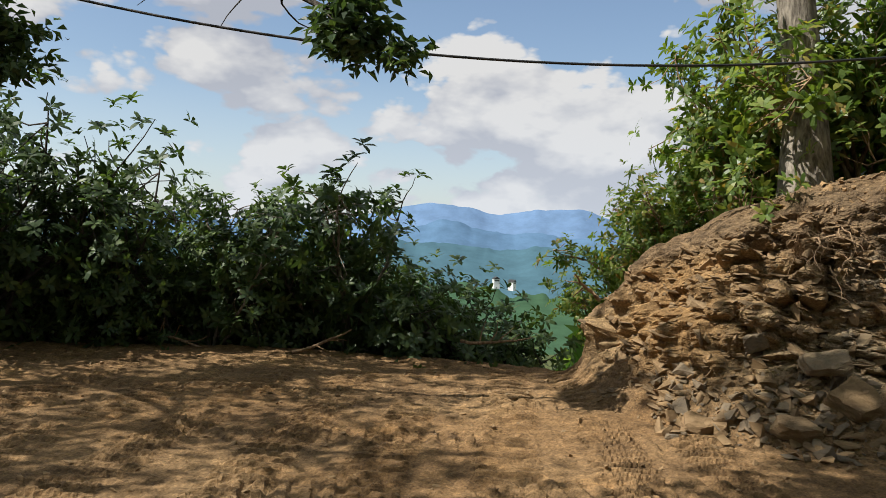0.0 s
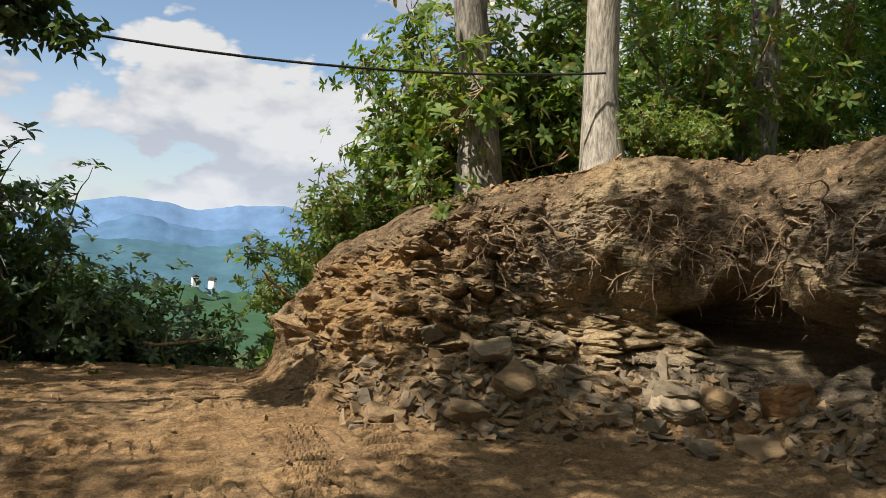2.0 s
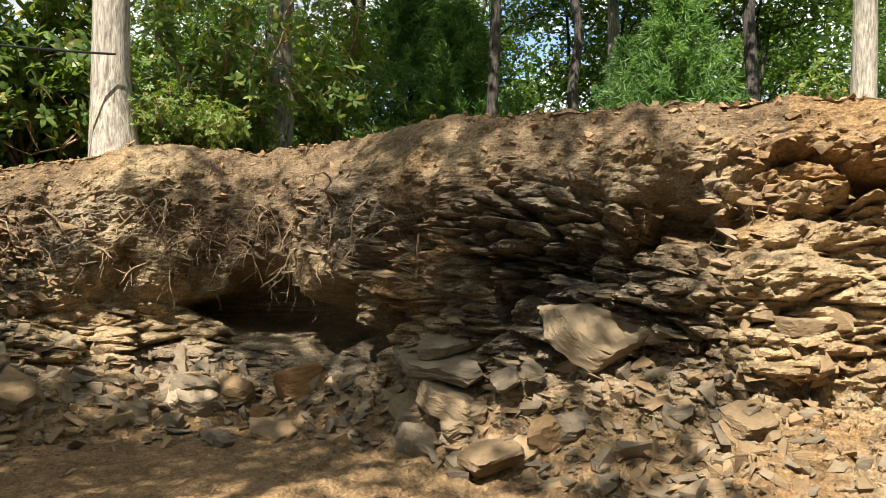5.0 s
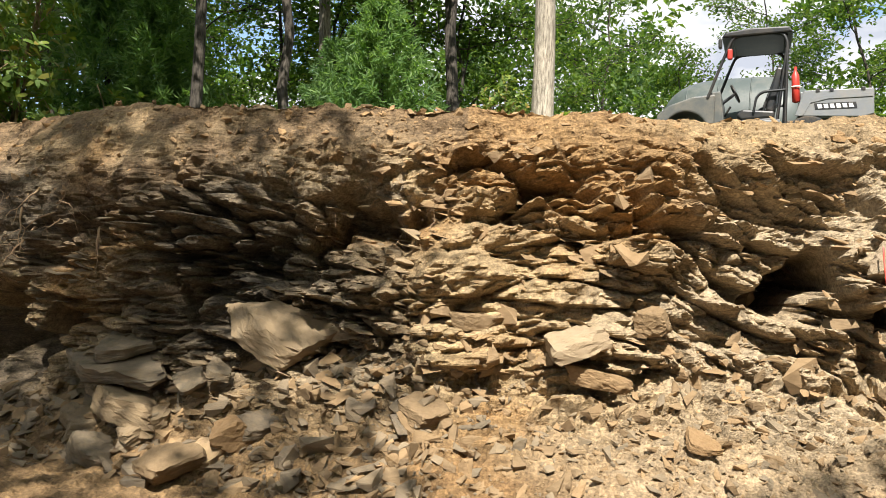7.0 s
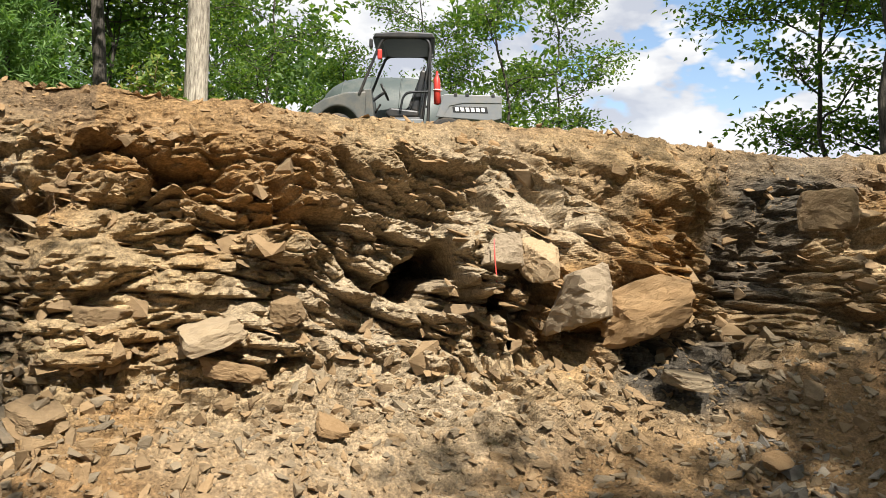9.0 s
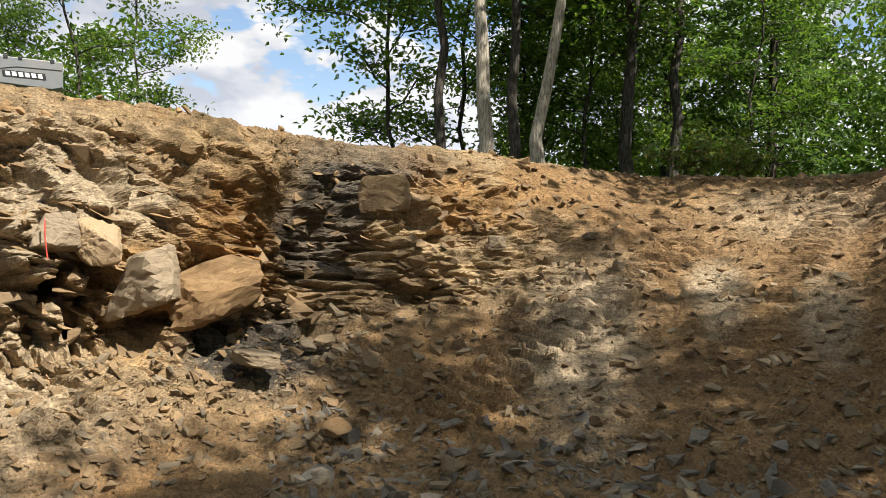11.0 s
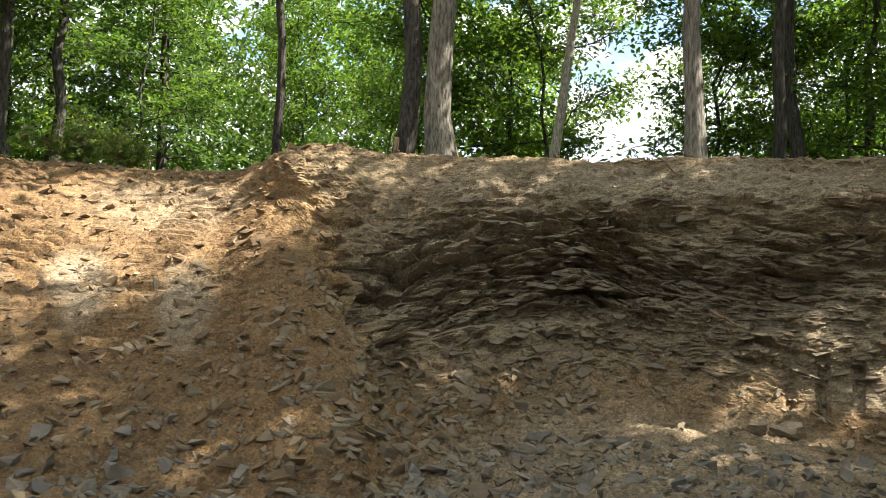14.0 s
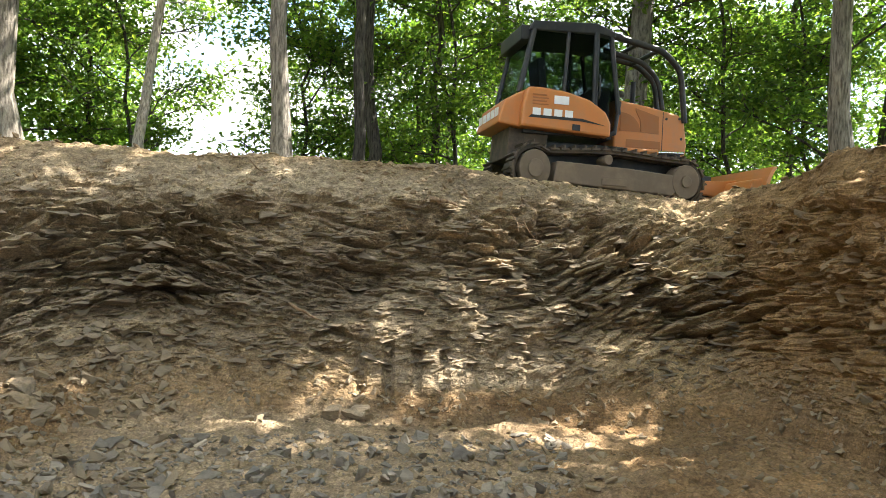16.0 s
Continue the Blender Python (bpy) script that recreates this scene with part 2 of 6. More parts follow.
def stone_material(name, lo, hi, rough=0.75, dusty=True):
    m, nt, b = material(name, rough, 0, 0.3)
    tc = nt.nodes.new("ShaderNodeTexCoord")
    mp = nt.nodes.new("ShaderNodeMapping")
    mp.inputs["Scale"].default_value = (1, 1, 2.6)
    nt.links.new(tc.outputs["Object"], mp.inputs["Vector"])
    n, f = noise_node(nt, 5, 7, 0.7, mp.outputs["Vector"]), noise_node(nt, 22, 6, 0.75, mp.outputs["Vector"])
    c = ramp_node(nt, n, [(0.3, lo), (0.7, hi)])
    oi = nt.nodes.new("ShaderNodeObjectInfo")
    tint = ramp_node(nt, oi.outputs["Random"], [(0.0, (0.7, 0.68, 0.66)), (0.5, (1.0, 0.95, 0.85)), (1.0, (1.25, 1.05, 0.8))])
    isl = ramp_node(nt, nt.nodes.new("ShaderNodeNewGeometry").outputs["Random Per Island"], [(0.0, (0.7, 0.7, 0.7)), (0.75, (1.0, 0.94, 0.85)), (1.0, (1.3, 1.22, 1.1))])
    c = mix_node(nt, 1.0, mix_node(nt, 1.0, c, tint, "MULTIPLY"), isl, "MULTIPLY")
    dust_lift = ramp_node(nt, n, [(0.35, (0.1, 0.1, 0.1)), (0.75, (0.7, 0.7, 0.7))])
    if dusty:
        c = mix_node(nt, dust_lift, c, (0.27, 0.185, 0.10))
    nt.links.new(c, b.inputs["Base Color"])
    bump_node(nt, f, b, 0.7, 0.03)
    return m


def bark_material(name, lo, hi):
    m, nt, b = material(name, 0.9, 0, 0.2)
    tc = nt.nodes.new("ShaderNodeTexCoord")
    mp = nt.nodes.new("ShaderNodeMapping")
    mp.inputs["Scale"].default_value = (1, 1, 0.16)
    nt.links.new(tc.outputs["Object"], mp.inputs["Vector"])
    f = noise_node(nt, 26, 5, 0.65, mp.outputs["Vector"])
    g = noise_node(nt, 1.6, 4, 0.6, tc.outputs["Object"])
    c = ramp_node(nt, f, [(0.36, lo), (0.62, hi)])
    c = mix_node(nt, 0.7, c, ramp_node(nt, g, [(0.3, (0.6, 0.6, 0.58)), (0.7, (1.15, 1.12, 1.05))]), "MULTIPLY")
    nt.links.new(c, b.inputs["Base Color"])
    bump_node(nt, f, b, 0.9, 0.03)
    return m


def leaf_material(name, stops, glow=0.45, rough=0.55):
    """Leaves that let some light through."""
    m, nt, b = material(name, rough, 0, 0.35)
    isl = nt.nodes.new("ShaderNodeNewGeometry").outputs["Random Per Island"]
    c = ramp_node(nt, isl, stops)
    big = noise_node(nt, 0.5, 3, 0.5, position(nt))
    c = mix_node(nt, 0.8, c, ramp_node(nt, big, [(0.35, (0.65, 0.7, 0.7)), (0.65, (1.25, 1.2, 1.0))]), "MULTIPLY")
    nt.links.new(c, b.inputs["Base Color"])
    tr, mx = nt.nodes.new("ShaderNodeBsdfTranslucent"), nt.nodes.new("ShaderNodeMixShader")
    mx.inputs["Fac"].default_value = glow
    bright = mix_node(nt, 1.0, c, (1.7, 1.8, 0.75), "MULTIPLY")
    nt.links.new(bright, tr.inputs["Color"])
    nt.links.new(b.outputs["BSDF"], mx.inputs[1])
    nt.links.new(tr.outputs["BSDF"], mx.inputs[2])
    nt.links.new(mx.outputs["Shader"], nt.nodes["Material Output"].inputs["Surface"])
    return m


def paint(name, col, rough=0.5, metal=0.0, dirt=(0.2, 0.15, 0.09), amount=0.35, spec=0.5):
    m, nt, b = material(name, rough, metal, spec)
    tc = nt.nodes.new("ShaderNodeTexCoord").outputs["Object"]
    n, f = noise_node(nt, 3.5, 6, 0.7, tc), noise_node(nt, 60, 3, 0.6, tc)
    d = ramp_node(nt, n, [(0.45, (0, 0, 0)), (0.8, (amount, amount, amount))])
    c = mix_node(nt, d, col, dirt)
    nt.links.new(c, b.inputs["Base Color"])
    bump_node(nt, f, b, 0.08, 0.004)
    return m


EARTH = earth_material()
SLATE = stone_material("slate_stone", (0.17, 0.15, 0.12), (0.33, 0.29, 0.22))
CLAYSTONE = stone_material("clay_stone", (0.22, 0.155, 0.09), (0.38, 0.275, 0.165), 0.9)
GREYCHIP = stone_material("grey_chip", (0.17, 0.158, 0.14), (0.38, 0.35, 0.305), 0.7, False)
PALESTONE = stone_material("pale_stone", (0.38, 0.30, 0.2), (0.62, 0.55, 0.45), 0.8)
RUSTSTONE = stone_material("rust_stone", (0.2, 0.1, 0.04), (0.45, 0.24, 0.09), 0.9)
BARK_GREY = bark_material("bark_grey", (0.10, 0.085, 0.07), (0.34, 0.30, 0.25))
BARK_PALE = bark_material("bark_pale", (0.2, 0.17, 0.135), (0.52, 0.46, 0.38))
BARK_DARK = bark_material("bark_dark", (0.03, 0.026, 0.022), (0.11, 0.095, 0.08))
ROOT = bark_material("root_bark", (0.16, 0.1, 0.06), (0.4, 0.28, 0.17))
LEAF_OAK = leaf_material("oak_leaf", [(0.0, (0.045, 0.09, 0.024)), (0.5, (0.08, 0.14, 0.032)), (1.0, (0.14, 0.19, 0.042))], 0.6)
LEAF_DARK = leaf_material("dark_leaf", [(0.0, (0.04, 0.068, 0.03)), (0.6, (0.06, 0.1, 0.04)), (1.0, (0.1, 0.14, 0.05))], 0.3, 0.45)
LEAF_RHODO = leaf_material("rhododendron_leaf", [(0.0, (0.07, 0.12, 0.03)), (0.55, (0.13, 0.19, 0.045)), (0.9, (0.2, 0.23, 0.05)), (1.0, (0.3, 0.19, 0.06))], 0.4, 0.38)
LEAF_HEMLOCK = leaf_material("hemlock_needle", [(0.0, (0.05, 0.095, 0.035)), (0.6, (0.09, 0.15, 0.05)), (1.0, (0.14, 0.2, 0.06))], 0.45)
LEAF_PINE = leaf_material("pine_needle", [(0.0, (0.07, 0.14, 0.05)), (1.0, (0.15, 0.24, 0.08))], 0.4)


# ---- the land: pit, banks, ramp and hill in one sheet ----
# stations by bearing (degrees clockwise from +y): foot r; then r, z of the talus top, of the ledge and of the rim
NORTH_AND_EAST = [
    (-60, 6.23, 9.09, 0.02, 11.96, 0.1, 13.39, 0.1), (-25, 7.8, 9.4, 0.02, 11.48, 0.05, 12.82, 0.1), (-7, 8.8, 9.6, 0, 11, 0.03, 12.25, 0.05),
    (9.0, 9.15, 9.75, 0, 10.53, 0, 11.48, 0), (10.8, 9.2, 9.7, 0.2, 10.2, 0.55, 11.0, 0.85), (13.2, 8.62, 9.05, 0.4, 9.48, 1.15, 10.34, 1.6),
    (17.77, 8.14, 8.62, 0.5, 9.09, 1.45, 9.86, 2.05), (23.7, 7.95, 8.52, 0.55, 9.09, 1.5, 9.95, 2.4), (31.6, 8.14, 8.9, 0.55, 9.38, 1.6, 10.24, 2.72),
    (39.5, 8.5, 9.3, 0.36, 9.57, 1.4, 10.24, 2.75), (46.41, 7.5, 8.14, 0.4, 8.24, 1.5, 9, 2.8)]
EAST_AND_RAMP = [
    (53.32, 6.6, 7.3, 0.5, 7.47, 1.65, 7.95, 2.85), (61.22, 6.13, 6.84, 0.72, 7.09, 1.8, 7.57, 2.85), (71.13, 5.47, 6.65, 0.72, 6.9, 1.8, 7.47, 2.85),
    (82, 5.47, 6.74, 0.72, 6.99, 1.8, 7.66, 2.83), (91.82, 5.94, 7.13, 0.72, 7.38, 1.8, 8.14, 2.8), (100.66, 6.42, 7.38, 0.8, 7.76, 1.9, 8.62, 2.86),
    (107.54, 6.8, 7.95, 0.8, 8.33, 1.8, 9.29, 2.82), (114.68, 6.99, 8.71, 0.85, 9.29, 1.7, 10.53, 2.8), (121.91, 6.99, 9.48, 0.95, 10.24, 1.8, 11.48, 2.9),
    (128.99, 6.99, 10.24, 1.2, 11.39, 2.05, 12.82, 2.8)]
RAMP_AND_SOUTH = [
    (135.06, 6.6, 9.67, 1.1, 12.15, 1.98, 14.82, 2.8), (146.69, 6.1, 9.0, 1.1, 11.6, 2.05, 14.44, 2.78), (149.7, 5.7, 8.4, 1.05, 10.9, 2.22, 12.4, 2.9),
    (151.6, 5.6, 8.4, 1.1, 10.0, 1.85, 11.9, 3.05), (153.4, 5.6, 8.9, 1.32, 9.7, 1.55, 11.5, 2.98), (156.2, 5.6, 7.3, 0.5, 9.3, 0.95, 11.3, 2.85), (159.2, 6.6, 8.8, 0.3, 9.8, 1.4, 11.2, 2.82), (166.8, 8.52, 9.38, 0.6, 9.95, 1.7, 11, 2.78),
    (176.64, 8.52, 9.19, 0.6, 9.76, 1.7, 10.81, 2.8), (188.1, 8.43, 9.09, 0.6, 9.67, 1.7, 10.72, 2.78), (197.4, 8.71, 9.38, 0.6, 10.05, 1.65, 11.58, 2.6)]
SOUTH_AND_WEST = [
    (203.6, 9.09, 9.76, 0.6, 10.43, 1.6, 12.34, 2.5), (207.73, 9.29, 9.86, 0.7, 10.43, 1.65, 11.86, 2.6), (211.87, 8.52, 8.9, 0.8, 9.09, 1.9, 9.86, 2.8),
    (216, 7.57, 7.95, 0.8, 8.24, 1.9, 8.71, 2.85), (227.74, 5.85, 6.23, 0.8, 6.52, 1.9, 7.09, 2.8), (262, 5.27, 5.75, 0.6, 6.23, 1.4, 7.18, 2.2), (300, 6.23, 9.09, 0.02, 11.96, 0.1, 13.39, 0.1)]
STATIONS = np.array(NORTH_AND_EAST + EAST_AND_RAMP + RAMP_AND_SOUTH + SOUTH_AND_WEST, float)

TH = np.concatenate([np.arange(-60, -30, 1.5), np.arange(-30, 222, 0.15), np.arange(222, 300.1, 1.5)])


def station_curve(col, th=None):
    """A column of the stations along the bearing, softened a little."""
    dense = np.arange(-70, 310, 0.1)
    v = np.interp(dense, STATIONS[:, 0], STATIONS[:, col])
    k = np.hanning(31)
    v = np.convolve(np.pad(v, 15, mode="edge"), k / k.sum(), mode="valid")
    return np.interp(TH if th is None else th, dense, v)


S = [station_curve(c) for c in range(1, 8)]


def land_rows():
    """The section at every bearing: arrays of r, z and of the place along the section."""
    r0, r1, z1, r2, z2, r3, z3 = S
    rows = []
    for f in np.linspace(0.004, 4.4, 8):
        rows.append((np.full_like(r0, f), np.zeros_like(r0), np.full_like(r0, -1.0)))
    for f in np.linspace(0, 1, 92)[:-1]:
        rows.append((4.45 + (r0 - 4.45) * f, np.zeros_like(r0), np.full_like(r0, f - 1)))
    n = 76
    for i in range(3):
        a, b = ((r0, np.zeros_like(r0)), (r1, z1), (r2, z2))[i], ((r1, z1), (r2, z2), (r3, z3))[i]
        for f in np.linspace(0, 1, n)[:-1]:
            rows.append((a[0] + (b[0] - a[0]) * f, a[1] + (b[1] - a[1]) * f, np.full_like(r0, i + f)))
    th = np.radians(TH)
    north = 1 - np.clip((TH - 8) / 10, 0, 1)                 # 1: the open side, where the hill falls to the valley
    north = np.maximum(north, np.clip((TH - 285) / 10, 0, 1))
    for f in np.linspace(0, 1, 60):
        d = 3000 ** f - 1 + f * 2.0
        fall_n = -0.62 * np.minimum(d, 60) - 0.16 * np.clip(d - 60, 0, 600) - 0.03 * np.clip(d - 660, 0, 4000)
        fall_s = 0.12 * np.clip(d / 3, 0, 1) - 0.12 * np.clip(d - 22, 0, 400)
        rows.append((r3 + d, z3 + north * fall_n + (1 - north) * fall_s, np.full_like(r0, 3 + min(d, 50.0))))
    R, Z, W = (np.array(a) for a in zip(*rows))
    return R, Z, W, north


def blocks(x, y, z, seed, tilt=0.5):
    """Angular blocks: each cell stands in or out by chance and has a tilted face. Returns the height and the nearness to a joint."""
    i, j, k = np.floor(x), np.floor(y), np.floor(z)
    best, second, h = np.full(x.shape, 9.0), np.full(x.shape, 9.0), np.zeros(x.shape)
    for a in (-1, 0, 1):
        for b in (-1, 0, 1):
            for c in (-1, 0, 1):
                I, J, K = i + a, j + b, k + c
                dx, dy, dz = x - I - hash3(I, J, K, seed), y - J - hash3(I, J, K, seed + 1), z - K - hash3(I, J, K, seed + 2)
                d = dx * dx + dy * dy + dz * dz
                v = hash3(I, J, K, seed + 3) - 0.5 + tilt * ((hash3(I, J, K, seed + 4) - 0.5) * dx + (hash3(I, J, K, seed + 5) - 0.5) * dy + (hash3(I, J, K, seed + 6) - 0.3) * dz)
                near = d < best
                second = np.where(near, best, np.minimum(second, d))
                h = np.where(near, v, h)
                best = np.where(near, d, best)
    return h, np.sqrt(second) - np.sqrt(best)


def build_land():
    R, Z, W, north = land_rows()
    th = np.radians(TH)[None, :]
    X, Y = R * np.sin(th), R * np.cos(th)
    smooth3 = lambda a: a * a * (3 - 2 * a)
    for _ in range(3):   # round the corners of the section
        Z[100:-30] = (Z[99:-31] + 2 * Z[100:-30] + Z[101:-29]) / 4
    B = np.broadcast_to(TH[None, :], R.shape)
    P = np.stack([X, Y, Z], -1)
    du, dv = np.gradient(P, axis=1), np.gradient(P, axis=0)
    Nrm = unit(np.cross(dv, du))
    facing = Nrm[..., 2] - 0.8 * (Nrm[..., 0] * np.sin(th) + Nrm[..., 1] * np.cos(th))
    Nrm[facing < 0] *= -1
    steep = np.clip((Z - 0.15) / 0.5, 0, 1) * np.clip((3.25 - W) / 0.4, 0, 1) * np.clip((W + 0.2) / 0.4, 0, 1)
    edge = np.interp(R, [5.6, 7.0, 9.0, 11.0, 12.0], [160.5, 157.2, 154.4, 151.6, 150.6])      # the spoil flank beside the ramp
    ramp = np.clip((B - 124) / 8, 0, 1) * np.clip((edge - B) / 3, 0, 1)
    ramp = np.maximum(ramp, np.clip((B - 108) / 8, 0, 1) * np.clip((edge - B) / 3, 0, 1) * np.clip((1.15 - W) * 3, 0, 1))
    bank = steep * (1 - ramp)
    # beds of slate, dipping along the wall
    a = B / 360 * 2 * np.pi * 8.0
    warp = fbm(X * 0.45, Y * 0.45, Z * 0.45, 3, 3) * 0.3
    dip = np.interp(B, [0, 20, 60, 85, 120, 150, 158, 170, 182, 195, 212], [0.0, 0.2, 1.2, 1.2, 2.9, 2.9, 3.0, 2.4, 3.0, 2.9, 1.7]) + 0.06 * np.sin(B * 0.3)
    s = Z + dip + warp
    d = np.zeros_like(Z)
    for thick, amp, seed in ((0.34, 0.26, 5), (0.12, 0.17, 9), (0.05, 0.06, 21)):
        q = s / thick + 0.5 * vnoise(a * 1.3, Z * 2, None, seed + 1)
        k = np.floor(q)
        along = vnoise(a * (0.16 / thick) + k * 7.31, k * 3.7, None, seed)
        step = np.floor(along * 5) / 5 * 0.55 + along * 0.45
        frac = q - k
        lip = np.clip(frac / 0.18, 0, 1) * np.clip((1 - frac) / 0.08, 0, 1)
        d += amp * (step - 0.5) * (0.35 + 0.65 * lip) * (1 if thick > 0.2 else np.where(B > 150, 1.35, 1.0))
    rough = fbm(X * 1.3, Y * 1.3, Z * 1.3, 31, 5, 0.55) - 0.5
    crumbs = fbm(X * 7, Y * 7, Z * 7, 41, 4, 0.6) - 0.5
    rocky = np.clip((W - 0.55) / 0.5, 0, 1) * np.clip((2.75 - W) / 0.4, 0, 1) * (0.2 + 0.8 * smooth3(np.clip((fbm(X * 0.6, Y * 0.6, Z * 0.9, 77, 3) - 0.38) / 0.22, 0, 1)))
    lo, hi = 94, 348                                    # rows that hold the banks
    part_ = slice(lo, hi)
    al, sz, rr = a[part_], Z[part_] + dip[part_] + warp[part_] * 0.5, R[part_]
    big, jb = blocks(al / 0.85, sz / 0.30, rr / 0.8, 207, 0.7)
    mid, jm = blocks(al / 0.34, sz / 0.10, rr / 0.4, 230, 0.8)
    small, js = blocks(al / 0.13, sz / 0.05, rr / 0.15, 260, 0.8)
    crack = np.zeros_like(Z)
    stone_ = np.zeros_like(Z)
    chunk, jc = blocks(al / 0.8 + warp[part_], sz / 0.42, rr / 0.8, 290, 0.9)     # great lumps of the sunny bank
    sunny = np.clip((B[part_] - 64) / 8, 0, 1) * np.clip((126 - B[part_]) / 6, 0, 1)
    worn = lambda h, j, w: (h + 0.5) * smooth3(np.clip(j / w, 0, 1)) - 0.5          # blocks with worn edges that meet in open joints
    ledge, jl = blocks(al / 0.95, sz / 0.19, rr / 1.3, 310, 0.5)                       # long flat-topped ledges
    hard = smooth3(np.clip((fbm(X[part_] * 0.9, Y[part_] * 0.9, Z[part_] * 1.1, 79, 3) - 0.36) / 0.2, 0, 1))
    clod, jd = blocks(al / 0.3, Z[part_] / 0.24, rr / 0.3, 330, 1.0)
    Bp, Wp = B[part_], W[part_]
    # where the slate lies in clean beds, and where it is buried in clods and clay
    top_ = np.interp(Bp, [10, 22, 27, 42, 46, 62, 150, 160, 196, 204], [2.0, 1.6, 1.7, 1.75, 2.35, 2.4, 2.2, 2.5, 2.5, 2.6])
    foot_ = np.interp(Bp, [0, 150, 158, 176, 196, 204], [0.9, 0.9, 1.05, 1.3, 1.15, 0.9])
    wander = 0.7 * (fbm(X[part_] * 0.7, Y[part_] * 0.7, Z[part_] * 0.7, 83, 3) - 0.5)
    bedded = np.clip((top_ + wander - Wp) / 0.3, 0, 1) * np.clip((Wp - foot_ - wander) / 0.3, 0, 1) * np.where(Bp > 150, 0.55 + 0.45 * hard, 0.3 + 0.7 * hard)
    bedded *= np.interp(Bp, [10, 20, 27, 62, 150, 158, 202, 208], [0.15, 0.3, 1.0, 1.0, 0.7, 1.0, 1.0, 0.4])
    plain = bedded * ((worn(big, jb, 0.22) * 0.42 + worn(mid, jm, 0.28) * 0.26) * np.where(Bp > 150, 0.95, 1.0) + worn(small, js, 0.3) * 0.09) + (1 - bedded) * (worn(clod, jd, 0.4) * np.where((Bp < 24) | (Bp > 203), 0.3, 0.15) + worn(small, js, 0.4) * 0.05)
    lumpy = worn(chunk, jc, 0.25) * 0.5 + (0.15 + 0.85 * hard) * (worn(ledge, jl, 0.14) * 0.40 + worn(mid, jm, 0.3) * 0.15) + (1 - hard) * worn(clod, jd, 0.4) * 0.16 + worn(small, js, 0.35) * 0.06
    stone_[part_] = plain + (lumpy - plain) * sunny
    layered = np.ones_like(Z)
    layered[part_] = bedded + (hard * 0.8 - bedded) * sunny
    crack[part_] = layered[part_] * (np.clip(1 - jb / 0.10, 0, 1) * 0.10 + np.clip(1 - jm / 0.14, 0, 1) * 0.05)
    low = np.clip(1.25 - W[part_], 0, 1) * np.clip(W[part_] * 3, 0, 1)
    rubble_ = worn(mid, jm, 0.35) * 0.13 + worn(small, js, 0.35) * 0.09             # half-buried stones in the talus
    base_ = 0.15 + 0.5 * np.clip((B - 60) / 6, 0, 1) * np.clip((112 - B) / 6, 0, 1)
    lower = (base_ + (1 - base_) * np.clip((W - 0.85) / 0.3, 0, 1)) * np.clip((2.9 - W) / 0.3, 0, 1)
    beds = np.interp(B, [0, 25, 60, 72, 118, 150, 160, 216], [0.8, 1.1, 1.3, 0.6, 0.7, 0.8, 1.0, 1.1])
    talus = np.zeros_like(Z)
    talus[part_] = low * rubble_
    disp = bank * talus + bank * (rough * 0.45 + crumbs * 0.14) + bank * rocky * layered * d * beds + bank * (0.3 + 0.7 * rocky) * lower * (stone_ - crack)
    # hollows under the overhanging turf and beds
    for bc, wc, bw, ww, deep in ((33, 1.55, 7.5, 0.38, 0.6), (63.5, 2.0, 4.2, 0.3, 0.5), (113.5, 1.9, 3.4, 0.55, 0.5), (110.0, 0.95, 2.6, 0.14, 0.3), (102, 1.15, 2.2, 0.16, 0.4)):
        g = np.exp(-((B - bc) / bw) ** 2 - ((W - wc - 0.3 * (vnoise(B * 0.6, W * 0, None, 8) - 0.5)) / ww) ** 2)
        disp -= deep * g
    # caves, with a clear mouth
    for bc, wc, bw, ww, deep in ((40.6, 1.5, 2.9, 0.32, 1.4), (45.6, 1.32, 2.8, 0.17, 0.8), (56.5, 1.75, 3.0, 0.13, 0.35), (65.8, 2.12, 2.8, 0.13, 0.45), (93.2, 1.6, 2.3, 0.15, 1.6), (98.6, 1.32, 1.6, 0.13, 0.8)):
        g = np.exp(-np.abs((B - bc + 2.6 * (vnoise(W * 5, B * 0.4, None, 18) - 0.5)) / bw) ** 4 - np.abs((W - wc - 0.45 * (vnoise(B * 0.9, W * 0, None, 8) - 0.5)) / ww) ** 4)
        disp -= deep * g
    # the lip of turf and topsoil that stands out over the beds
    lip = np.exp(-((W - 2.55) / 0.28) ** 2) * (1 - ramp)
    disp += bank * lip * (0.16 + 0.3 * (fbm(B * 0.35, W, None, 15, 3) - 0.5))
    # floor and ramp: clods, ruts, and the bars of crawler tracks
    flat = 1 - bank
    near = np.clip((34 - R) / 8, 0, 1)
    lumps = (fbm(X * 1.1, Y * 1.1, None, 51, 5, 0.55) - 0.5) * (0.06 + 0.08 * np.clip((B - 30) / 20, 0, 1)) + (fbm(X * 6, Y * 6, None, 55, 4, 0.65) - 0.5) * (0.055 + 0.085 * np.clip((B - 30) / 20, 0, 1))
    up = flat * near * lumps
    def crawler(x0, y0, x1, y1, width, deep, fresh=0.0, pitch=0.15):
        L = math.hypot(x1 - x0, y1 - y0)
        ex, ey = (x1 - x0) / L, (y1 - y0) / L
        al, ac = (X - x0) * ex + (Y - y0) * ey, -(X - x0) * ey + (Y - y0) * ex
        ac = ac + 0.12 * (vnoise(al * 0.4, al * 0, None, 63) - 0.5)
        inside = np.clip((width / 2 - np.abs(ac)) / 0.06, 0, 1) * np.clip(al / 0.4, 0, 1) * np.clip((L - al) / 0.4, 0, 1)
